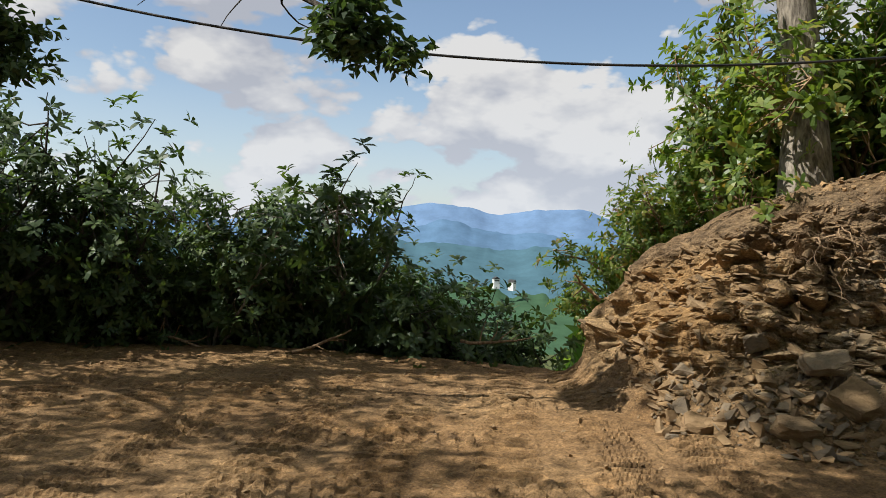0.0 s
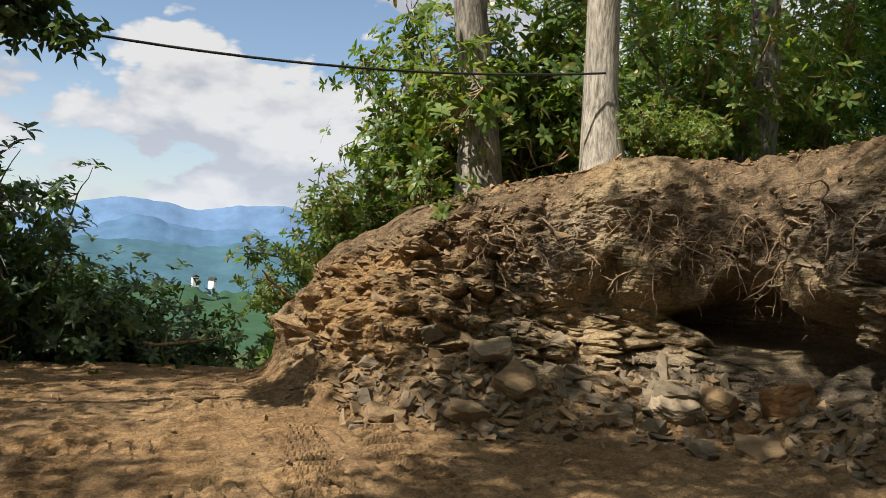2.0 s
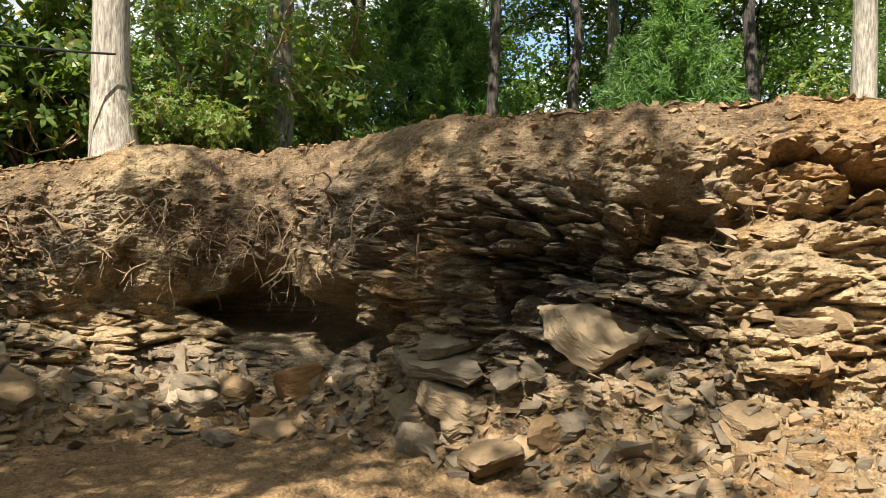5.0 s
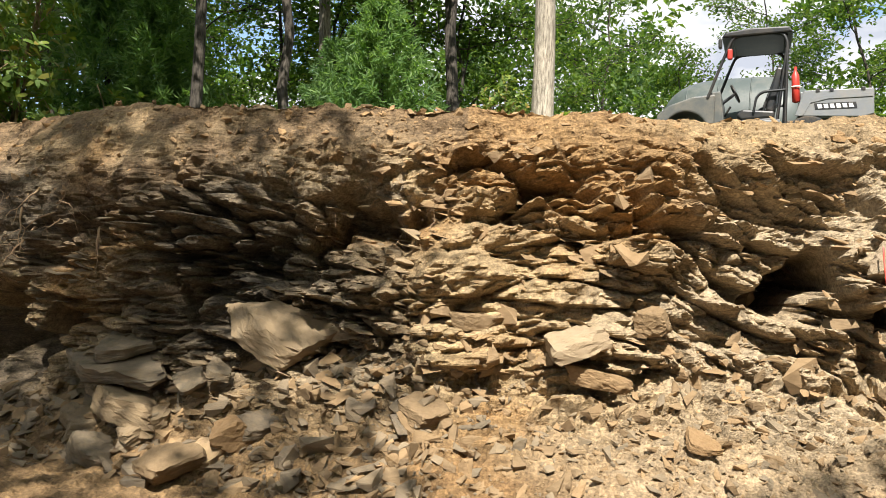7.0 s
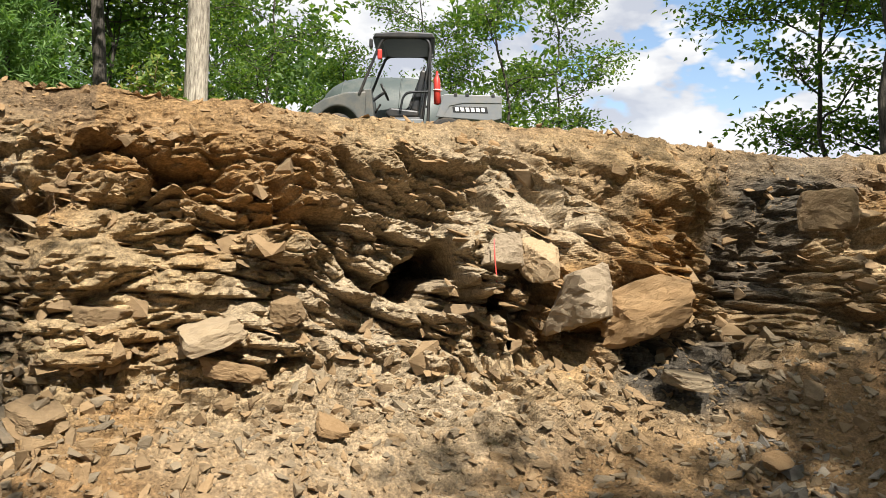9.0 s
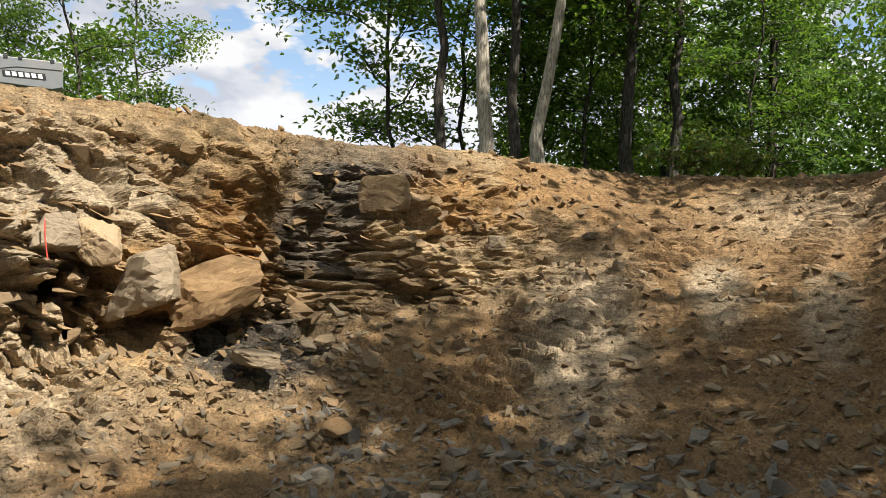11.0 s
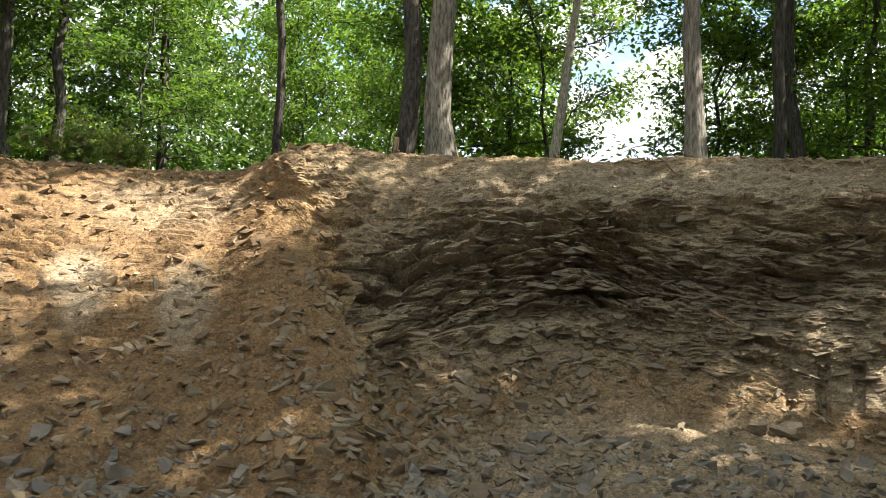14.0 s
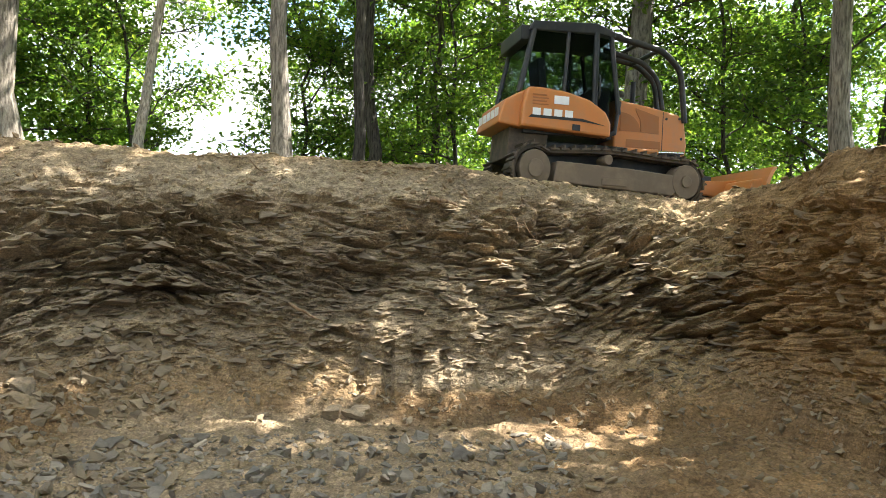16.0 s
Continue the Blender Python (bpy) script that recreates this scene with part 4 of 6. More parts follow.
    shape("notice_decal", ORANGE_DARK, d, lambda bm: [box(bm, -1.44, -1.16 - 0.03 * (k % 2), -0.891, -0.882, 1.30 + k * 0.045, 1.318 + k * 0.045, 0) for k in range(4)], "faded dark lettering drawn as bars")
    shape("latch", BLACK, d, lambda bm: box(bm, -0.72, -0.58, -0.9, -0.88, 0.97, 1.06, 0.005))
    shape("rear_decal", WHITE, d, lambda bm: [box(bm, -1.955 + 0, -1.94, -0.6 + k * 0.26, -0.42 + k * 0.26, 1.14, 1.26, 0) for k in range(5)])
    # hood
    hood = [(0.22, 0.78), (1.58, 0.72), (1.62, 0.95), (1.56, 1.3), (1.44, 1.42), (0.9, 1.50), (0.20, 1.58)]
    hd = shape("hood", ORANGE, d, lambda bm: prism(bm, hood, -0.47, 0.47, 0.035))
    for k, (x0, x1) in enumerate(((0.32, 0.72), (0.78, 1.08))):
        arc = [(x0, 1.1)] + [(x0 + (x1 - x0) * t, 1.1 + 0.28 * (1 - t ** 2.2) ** 0.6 * (1.0 if k == 0 else 1.15)) for t in np.linspace(0.02, 1, 9)] if k == 0 else [(0.72, 1.1), (1.06, 1.09), (1.05, 1.36), (0.6, 1.46), (0.62, 1.40), (0.7, 1.28)]
        shape("grille", ORANGE_DARK, d, lambda bm: prism(bm, arc, -0.482, -0.465), "perforated side grille")
    shape("panel_seam", BLACK, d, lambda bm: box(bm, 1.13, 1.142, -0.474, -0.465, 0.8, 1.44, 0))
    shape("side_grille", ORANGE_DARK, d, lambda bm: box(bm, 0.45, 1.1, -0.478, -0.465, 0.86, 0.98, 0))
    for x, z in ((1.45, 1.36), (1.5, 1.05), (1.2, 1.34)):
        shape("bolt", BLACK, d, lambda bm: disc(bm, x, z, 0.022, -0.482, -0.468, 10, 0))
    # cab
    lo = [(-1.62, 1.5), (-1.38, 2.45), (-0.25, 2.5), (0.02, 2.4), (0.2, 1.55), (0.12, 1.0), (-0.1, 0.92)]
    roof = shape("cab_roof", BLACK, d, lambda bm: prism(bm, [(-1.5, 2.42), (-1.42, 2.56), (-0.3, 2.62), (0.06, 2.52), (0.08, 2.42), (-0.2, 2.46), (-1.4, 2.42)], -0.7, 0.7, 0.02))
    shape("light_box", BLACK, roof, lambda bm: box(bm, -1.62, -1.4, -0.62, 0.62, 2.28, 2.5, 0.02))
    for y in (-0.66, 0.66):
        for a, b, w in (((-1.62, 1.5), (-1.4, 2.45), 0.05), ((-0.82, 1.5), (-0.78, 2.46), 0.035), ((-0.25, 1.15), (-0.27, 2.48), 0.055), ((0.2, 1.3), (0.0, 2.44), 0.045), ((-0.1, 0.93), (0.14, 1.02), 0.04), ((0.14, 1.0), (0.21, 1.5), 0.035), ((-0.25, 1.2), (-0.08, 0.93), 0.045)):
            rod("pillar", BLACK, d, [(a[0], y, a[1]), (b[0], y, b[1])], w, 6)
        for pane in ([(-1.57, 1.52), (-0.85, 1.52), (-0.82, 2.42), (-1.37, 2.42)], [(-0.79, 1.48), (-0.3, 1.3), (-0.3, 2.44), (-0.76, 2.44)], [(-0.22, 1.15), (-0.06, 0.98), (0.12, 1.05), (0.17, 1.5), (0.0, 2.4), (-0.24, 2.42)]):
            g = shape("window_pane", GLASS, d, lambda bm: prism(bm, pane, y - 0.006, y + 0.006))
            g.visible_shadow = False
    shape("rear_pane", GLASS, d, lambda bm: prism(bm, [(-1.62, 1.52), (-1.60, 1.52), (-1.39, 2.42), (-1.41, 2.42)], -0.6, 0.6)).visible_shadow = False
    shape("front_pane", GLASS, d, lambda bm: prism(bm, [(0.19, 1.55), (0.21, 1.55), (0.02, 2.4), (0.0, 2.4)], -0.6, 0.6)).visible_shadow = False
    shape("seat", BLACK, d, lambda bm: (box(bm, -1.1, -0.6, -0.28, 0.28, 1.2, 1.55, 0.04), prism(bm, [(-1.1, 1.5), (-0.95, 1.5), (-1.05, 2.15), (-1.2, 2.12)], -0.26, 0.26, 0.03)))
    shape("console", BLACK, d, lambda bm: box(bm, -0.15, 0.15, -0.4, 0.4, 1.0, 1.75, 0.04))
    shape("cab_floor", BLACK, d, lambda bm: box(bm, -1.5, 0.1, -0.62, 0.62, 0.92, 1.0, 0.01))
    rod("door_handle", BLACK, d, [(-0.2, -0.7, 1.5), (-0.2, -0.74, 1.55), (-0.2, -0.74, 1.8), (-0.2, -0.7, 1.85)], 0.014)
    # guard sweeps over the hood
    for y in (-0.58, 0.58):
        rod("sweep", BLACK, d, bent([(0.02, y, 2.5), (1.05, y * 0.9, 2.36), (1.42, y * 0.85, 2.1), (1.55, y * 0.82, 1.3)]), 0.055)
    rod("sweep_brace", BLACK, d, bent([(0.02, -0.3, 2.34), (0.8, -0.3, 2.2), (1.1, -0.3, 1.95), (1.2, -0.3, 1.5)]), 0.045)
    rod("sweep_brace", BLACK, d, [(0.95, -0.52, 2.36), (0.95, 0.52, 2.36)], 0.04)
    rod("sweep_brace", BLACK, d, [(0.55, -0.54, 2.42), (0.55, 0.54, 2.42)], 0.035)
    v, f = tube([(0.36, -0.15, 1.5), (0.36, -0.15, 1.66), (0.36, -0.15, 1.67), (0.36, -0.15, 1.74), (0.36, -0.15, 1.76)], [0.07, 0.07, 0.15, 0.15, 0.06], 16)
    part("air_cleaner", mesh_of("air_cleaner", v, f, BLACK, True), d, "round black air pre-cleaner")
    rod("exhaust_stack", BLACK, d, [(0.85, 0.2, 1.45), (0.85, 0.2, 2.0)], 0.05)
    # blade gear
    rod("lift_cylinder", ORANGE, d, [(0.4, -0.58, 0.78), (1.0, -0.58, 0.80)], 0.05)
    rod("cylinder_rod", CHROME, d, [(1.0, -0.58, 0.80), (1.5, -0.58, 0.82)], 0.026)
    for y in (-0.42, 0.42):
        shape("push_arm", ORANGE, d, lambda bm: prism(bm, [(1.55, 0.25), (2.5, 0.18), (2.75, 0.3), (2.75, 0.5), (2.4, 0.46), (1.55, 0.42)], y - 0.08, y + 0.08, 0.02))
    shape("hinge_block", BLACK, d, lambda bm: box(bm, 1.95, 2.15, -0.45, 0.45, 0.2, 0.52, 0.02))
    blade = [(2.78 - 0.14 * math.sin(t * math.pi), 0.0 + 0.62 * t) for t in np.linspace(0, 1, 9)]
    shape("blade", ORANGE, d, lambda bm: prism(bm, blade + [(x - 0.07, z) for x, z in reversed(blade)], -1.45, 1.45))
    shape("blade_stiffener", ORANGE, d, lambda bm: prism(bm, [(2.3, 0.1), (2.68, 0.1), (2.62, 0.46), (2.42, 0.42)], -1.3, 1.3, 0.03))
    d.matrix_basis = pose(-4.22, -13.5, 2.58, 0, 1.3, 183.5) @ Matrix.Diagonal((0.9, 0.95, 1.05, 1))
    return tagged(d, "orange crawler bulldozer with a black cab parked on the bank", "bulldozer")


def prism_ring(bm, outer, inner, y0, y1):
    n = len(outer)
    rows = [[bm.verts.new((x, y, z)) for x, z in ring] for ring, y in ((outer, y0), (outer, y1), (inner, y1), (inner, y0))]
    for a in range(4):
        for k in range(n):
            p, q = rows[a], rows[(a + 1) % 4]
            bm.faces.new((p[k], p[(k + 1) % n], q[(k + 1) % n], q[k]))


bulldozer()


def utility_vehicle():
    """An open side-by-side with a tipping bed; x forward, the near side is y > 0, the ground is z = 0."""
    u = new("utility_vehicle")
    for x in (0.98, -0.92):
        for y0, y1 in ((0.5, 0.74), (-0.74, -0.5)):
            w = shape("wheel", RUBBER, u, lambda bm: disc(bm, x, 0.32, 0.32, y0, y1, 28, 0.04))
            shape("rim", SILVER, w, lambda bm: disc(bm, x, 0.32, 0.17, y0 - 0.006, y1 + 0.006, 20, 0.01))
    arch = [(0.98 + 0.40 * math.cos(a), 0.34 + 0.42 * math.sin(a)) for a in np.linspace(math.radians(165), math.radians(12), 12)]
    nose = [(0.52, 0.3)] + arch + [(1.45, 0.55), (1.44, 0.72), (1.25, 0.86), (0.85, 0.98), (0.5, 1.0)]
    shape("front_body", GREY_BODY, u, lambda bm: prism(bm, nose, -0.68, 0.68, 0.025))
    shape("bumper", BLACK, u, lambda bm: box(bm, 1.4, 1.52, -0.5, 0.5, 0.42, 0.7, 0.03))
    shape("dashboard", GREY_BODY, u, lambda bm: prism(bm, [(0.36, 0.6), (0.52, 0.55), (0.58, 1.04), (0.42, 1.06)], -0.62, 0.62, 0.02))
    shape("floor_pan", BLACK, u, lambda bm: box(bm, -0.5, 0.6, -0.7, 0.7, 0.3, 0.38, 0.015))
    shape("seat_base", BLACK, u, lambda bm: prism(bm, [(-0.46, 0.38), (0.12, 0.38), (0.1, 0.6), (-0.46, 0.62)], -0.7, 0.7, 0.03))
    shape("seat_cushion", BLACK, u, lambda bm: prism(bm, [(-0.42, 0.62), (0.1, 0.6), (0.17, 0.68), (0.08, 0.76), (-0.42, 0.72)], -0.66, 0.66, 0.03))
    shape("seat_skirt", SILVER, u, lambda bm: prism(bm, [(-0.5, 0.4), (0.05, 0.42), (0.16, 0.56), (-0.5, 0.58)], 0.7, 0.73, 0.008))
    for y in (-0.42, 0.0, 0.42):
        shape("seat_back", BLACK, u, lambda bm: prism(bm, [(-0.4, 0.7), (-0.28, 0.74), (-0.44, 1.38), (-0.55, 1.36)], y - 0.19, y + 0.19, 0.03))
    # cage and roof
    for y in (-0.68, 0.68):
        rod("cage_tube", BLACK, u, bent([(0.62, y, 0.95), (0.3, y * 0.96, 1.72), (0.22, y * 0.95, 1.86), (-0.5, y * 0.95, 1.88), (-0.6, y * 0.97, 1.75), (-0.58, y, 0.5)]), 0.026)
        rod("cage_tube", BLACK, u, [(-0.45, y, 0.55), (-0.6, y * 0.97, 1.75)], 0.022)
        rod("hip_rail", BLACK, u, bent([(-0.58, y, 1.02), (-0.15, y, 1.0), (-0.1, y, 0.7)]), 0.02)
    for x, z in ((0.25, 1.85), (-0.55, 1.87), (-0.59, 1.1)):
        rod("cage_tube", BLACK, u, [(x, -0.66, z), (x, 0.66, z)], 0.022)
    shape("roof", BLACK, u, lambda bm: prism(bm, [(0.42, 1.84), (0.36, 1.92), (-0.05, 1.96), (-0.62, 1.95), (-0.68, 1.86)], -0.7, 0.7, 0.025), "black moulded roof")
    shape("rear_shade", BLACK, u, lambda bm: prism(bm, [(-0.58, 1.4), (-0.56, 1.4), (-0.57, 1.85), (-0.6, 1.85)], -0.62, 0.62))
    ring = [(0.2 + 0.12 * math.cos(a) * 0.55, 0.32 + 0.19 * math.sin(a), 1.06 + 0.12 * math.cos(a)) for a in np.linspace(0, 2 * math.pi, 20)]
    rod("steering_wheel", BLACK, u, ring, 0.018)
    rod("steering_column", BLACK, u, [(0.2, 0.32, 1.06), (0.5, 0.32, 0.85)], 0.025)
    rod("gear_lever", BLACK, u, [(0.38, 0.1, 0.75), (0.28, 0.12, 0.9)], 0.018)
    # belts and gear behind the seats
    for y in (0.2, 0.5):
        rod("seat_belt", BLACK, u, [(-0.5, y, 1.45), (-0.25, y + 0.1, 0.78)], 0.02, 5)
    rod("shock_coil", SILVER, u, [(-0.62 + 0.03 * math.cos(t * 40), 0.64 + 0.03 * math.sin(t * 40), 1.25 + 0.35 * t) for t in np.linspace(0, 1, 60)], 0.01, 5)
    v, f = tube([(-0.74, 0.66, 0.82), (-0.74, 0.66, 0.84), (-0.72, 0.66, 1.22), (-0.72, 0.66, 1.27), (-0.72, 0.66, 1.29), (-0.72, 0.66, 1.35)], [0.02, 0.06, 0.06, 0.03, 0.025, 0.02], 14)
    ex = part("fire_extinguisher", mesh_of("fire_extinguisher", v, f, RED, True), u, "red canister strapped to the cage")
    rod("strap", WHITE, ex, [(-0.74 + 0.079 * math.cos(a), 0.66 + 0.079 * math.sin(a), 1.05) for a in np.linspace(0, 6.28, 16)], 0.01, 4)
    shape("red_lamp", RED, u, lambda bm: box(bm, 0.24, 0.32, 0.66, 0.74, 1.5, 1.66, 0.02))
    shape("mirror", BLACK, u, lambda bm: box(bm, 0.4, 0.46, 0.7, 0.82, 1.66, 1.8, 0.02))
    # bed
    bed = [(-0.72, 0.62), (-0.85, 0.98), (-1.85, 0.98), (-1.86, 0.62), (-1.7, 0.58)]
    shape("cargo_bed", SILVER, u, lambda bm: (prism(bm, bed, 0.70, 0.74, 0.01), prism(bm, bed, -0.74, -0.70, 0.01), box(bm, -1.86, -1.82, -0.7, 0.7, 0.6, 0.97), box(bm, -0.84, -0.80, -0.7, 0.7, 0.6, 0.97), box(bm, -1.84, -0.76, -0.7, 0.7, 0.58, 0.62)))
    shape("bed_rib", SILVER, u, lambda bm: prism(bm, [(-0.78, 0.62), (-0.9, 0.86), (-1.2, 0.9), (-1.84, 0.9), (-1.84, 0.86), (-1.2, 0.85), (-0.95, 0.8), (-0.84, 0.62)], 0.738, 0.752))
    shape("model_decal", BLACK, u, lambda bm: prism(bm, [(-1.02, 0.70), (-1.62, 0.70), (-1.60, 0.79), (-1.0, 0.79)], 0.742, 0.746), "dark slanted decal")
    shape("decal_bar", WHITE, u, lambda bm: [prism(bm, [(-1.06 - k * 0.09, 0.715), (-1.12 - k * 0.09, 0.715), (-1.105 - k * 0.09, 0.775), (-1.045 - k * 0.09, 0.775)], 0.746, 0.75) for k in range(6)], "white bars of lettering")
    for x in (-1.05, -1.25, -1.7):
        shape("bed_clip", BLACK, u, lambda bm: box(bm, x - 0.03, x + 0.03, 0.69, 0.75, 0.95, 1.0, 0.005))
    shape("under_frame", TRACK, u, lambda bm: prism(bm, [(-0.6, 0.4), (-1.5, 0.36), (-1.75, 0.58), (-0.6, 0.58)], -0.45, 0.6, 0.02), "rusty brown chassis")
    u.matrix_basis = pose(13.5, 0.0, 3.06, 0, 0, 88) @ Matrix.Diagonal((0.86, 0.92, 0.95, 1))
    return tagged(u, "grey open utility vehicle with black roof parked behind the bank", "utility vehicle")


utility_vehicle()


def storage_tank():
    t = new("storage_tank")
    xs = np.linspace(-1.45, 1.45, 40)
    prof = 0.98 * (1 - np.abs(xs / 1.5) ** 3.4) ** 0.45
    v, f = tube([(x, 0, 0.95) for x in xs], prof, 36)
    v[:, 1] *= 0.75
    part("tank_shell", mesh_of("tank_shell", v, f, TANK, True), t)
    for x in (-0.9, -0.3, 0.3, 0.9):
        r = float(np.interp(x, xs, prof))
        rod("rib", TANK, t, [(x, 0.752 * r * math.cos(a), 0.95 + r * 1.004 * math.sin(a)) for a in np.linspace(0, 2 * math.pi, 40)], 0.016, 5)
    for z in (0.95, 1.35):
        hy = 0.75 * math.sqrt(max(0.0, 0.96 - (z - 0.95) ** 2))
        rod("seam", TANK, t, [(x, -hy * 1.01, z) for x in np.linspace(-1.1, 1.1, 12)], 0.012, 5)
    shape("skid", BLACK, t, lambda bm: box(bm, -1.0, 1.0, -0.5, 0.5, -0.05, 0.1, 0.02))
    t.matrix_basis = pose(15.4, 0.15, 2.95, 0, 0, 84) @ Matrix.Diagonal((0.86, 0.9, 0.93, 1))
    return tagged(t, "grey-green rounded storage tank standing behind the vehicle", "tank")


storage_tank()


# ---- trees ----
def limb_path(start, heading, length, bend, n, rng, lift=0.04):
    p, h = np.array(start, float), np.array(heading, float)
    pts = [p.copy()]
    for _ in range(n):
        h = unit(h + rng.normal(0, bend, 3) + np.array([0, 0, lift]))
        p = p + h * length / n
        pts.append(p.copy())
    return np.array(pts)


def spray(tips, count, spread, length, width, rng, flat=0.6):
    """Leaves scattered round the given points."""
    c = np.repeat(np.asarray(tips), count, axis=0)
    off = rng.normal(0, 1, c.shape) * np.array([spread, spread, spread * 0.45])
    al = rng.normal(0, 1, c.shape)
    al[:, 2] = al[:, 2] * 0.5 - 0.25
    up = rng.normal(0, 1 - flat, c.shape) + np.array([0, 0, flat])
    n = len(c)
    return leaf_blades(c + off, al, up, length * rng.uniform(0.7, 1.3, n), width * rng.uniform(0.7, 1.3, n))


def make_tree(seed, height, radius, bare, bark, leaf, lean=0.03, crown=2.6, leaves=16, leaf_len=0.17, limbs=14, label="", fork=False, spread=0.34, category="tree", group="trees of the wood round the pit"):
    """A forest tree: a tapered, slightly crooked trunk, limbs, twigs and a crown of separate leaves."""
    rng = np.random.default_rng(seed)
    n = 12
    t = np.linspace(0, 1, n)
    sway = np.cumsum(rng.normal(0, 0.11, (n, 2)), axis=0)
    P = np.stack([sway[:, 0] + lean * height * t, sway[:, 1], height * t - 0.3], -1)
    P[:, :2] -= P[0, :2]
    rad = radius * (1 - 0.72 * t) * (1 + 0.35 * np.exp(-t * 30))
    wood = [tube(P, rad, 10)]
    tips = []
    levels = list(np.linspace(bare, 0.97, limbs))
    if fork:
        q = limb_path(P[3], (0.35, 0.1, 1), height * 0.6, 0.08, 9, rng)
        wood.append(tube(q, np.linspace(radius * 0.6, radius * 0.15, 10), 8))
        tips += [q[-1], q[-2], q[-4]]
    for lv in levels:
        at = np.array([np.interp(lv, t, P[:, k]) for k in range(3)])
        r = float(np.interp(lv, t, rad))
        az = rng.uniform(0, 2 * np.pi)
        ln = crown * rng.uniform(0.6, 1.15) * (1.15 - 0.6 * max(0, lv - 0.5))
        q = limb_path(at, (math.cos(az), math.sin(az), rng.uniform(0.1, 0.8)), ln, 0.22, 6, rng)
        wood.append(tube(q, np.linspace(min(r * 0.55, 0.09), 0.012, 7), 5))
        for k in (2, 3, 4, 5, 6):
            for _ in range(2):
                h = unit(np.append(rng.normal(0, 1, 2), rng.uniform(-0.1, 0.6)))
                w2 = limb_path(q[k], h, ln * rng.uniform(0.2, 0.45), 0.25, 2, rng)
                wood.append(tube(w2, np.linspace(0.014, 0.004, 3), 3))
                tips += [w2[-1], w2[-2]]
        tips.append(q[-1])
    wv, wf = join_arrays(wood)
    lv_, lf = spray(tips, leaves, spread, leaf_len, leaf_len * 0.55, rng)
    tree = new("tree")
    part("trunk", mesh_of("trunk", wv, wf, bark, True), tree)
    part("crown", mesh_of("crown", lv_, lf, leaf), tree)
    return tagged(tree, label, category, group)


USED = []


def stand(thing, bearing, r, turn=0.0, scale=1.0, sink=0.0, label="", stretch=1.0):
    x, y = r * math.sin(radians(bearing)), r * math.cos(radians(bearing))
    m = pose(x, y, ground_z(x, y) - sink, 0, 0, turn)
    ob = copy_thing(thing, m) if thing.name in USED else thing
    USED.append(thing.name)
    ob.matrix_basis = m @ Matrix.Diagonal((scale, scale, scale * stretch, 1))
    return tagged(ob, label)


# tall trees whose trunks stand along the banks
grey = make_tree(1, 17, 0.19, 0.42, BARK_GREY, LEAF_OAK, 0.01, 3.2, 7, 0.25, 16, label="tall grey-barked hardwood tree in the wood")
dark = make_tree(2, 16, 0.17, 0.36, BARK_DARK, LEAF_OAK, 0.015, 3.0, 7, 0.25, 16, label="tall dark-barked tree in the wood", fork=True)
pale = make_tree(4, 15, 0.235, 0.5, BARK_PALE, LEAF_OAK, 0.012, 3.0, 7, 0.25, 14, label="pale-barked oak tree at the edge of the bank")
slim = make_tree(5, 14, 0.11, 0.36, BARK_DARK, LEAF_OAK, -0.02, 2.4, 7, 0.24, 14, label="slender dark tree in the wood")
lean_ = make_tree(6, 14, 0.17, 0.5, BARK_PALE, LEAF_OAK, 0.11, 2.8, 7, 0.25, 14, label="pale-barked leaning tree beside the ramp")
PALE_AT = ((30.6, 10.6, 60, 0.95), (77.4, 13.4, 20, 0.8), (123.2, 17.5, 200, 0.72))
GREY_AT = ((22.6, 11.2, 150, 1.35), (39.6, 13.2, 30, 1.3), (62.6, 18, 70, 0.8), (160.8, 15.2, 100, 1.35), (177.0, 13.6, 10, 0.8), (200.6, 18.5, 80, 1.5), (192, 24, 0, 1.0))
DARK_AT = ((70.5, 18, 0, 0.9), (157.4, 16, 250, 1.15), (133.5, 21, 120, 1.0), (182.5, 19, 300, 0.9), (216, 19, 60, 1.0), (45, 21, 20, 1))
SLIM_AT = ((54.6, 15, 0, 1.0), (60, 17, 90, 1.1), (68, 21, 180, 1), (120.6, 19, 10, 1.1), (125.4, 19, 70, 1.2), (136, 22, 200, 1.3), (149.6, 19, 260, 1.0), (187, 21, 90, 1), (210, 23, 5, 1.1))
for src, rows in ((pale, PALE_AT), (grey, GREY_AT), (dark, DARK_AT), (slim, SLIM_AT)):
    for b, r, turn, sc in rows:
        stand(src, b, r, turn, sc, stretch=min(1.0, 0.85 / sc))
stand(grey, 213, 15, 40, 0.95)
stand(slim, 181.8, 17, 30, 1.1)
stand(lean_, 127.3, 17.0, 235, 0.8)
stand(lean_, 168.2, 16.5, 215, 0.62)

# unseen trees behind and beside the camera, added to shade the pit
shade = make_tree(9, 17, 0.26, 0.38, BARK_GREY, LEAF_OAK, 0.0, 4.2, 6, 0.27, 22, label="broad oak tree out of view, shading the clearing")
for b, r, turn, sc in ((-43, 10.8, 0, 0.78), (264, 10.5, 200, 0.95), (293, 12.5, 140, 0.8)):
    stand(shade, b, r, turn, sc)

# more unseen oaks, placed where their crowns block sun from floor and ramp
thick = make_tree(10, 17, 0.26, 0.38, BARK_GREY, LEAF_OAK, 0.0, 4.0, 15, 0.27, 22, label="dense oak tree out of view, added to shade the pit")
stand(thick, 222.5, 15.0, 30, 0.95)
stand(thick, 219.2, 11.2, 250, 1.05)
stand(thick, 237, 12.5, 150, 0.85)
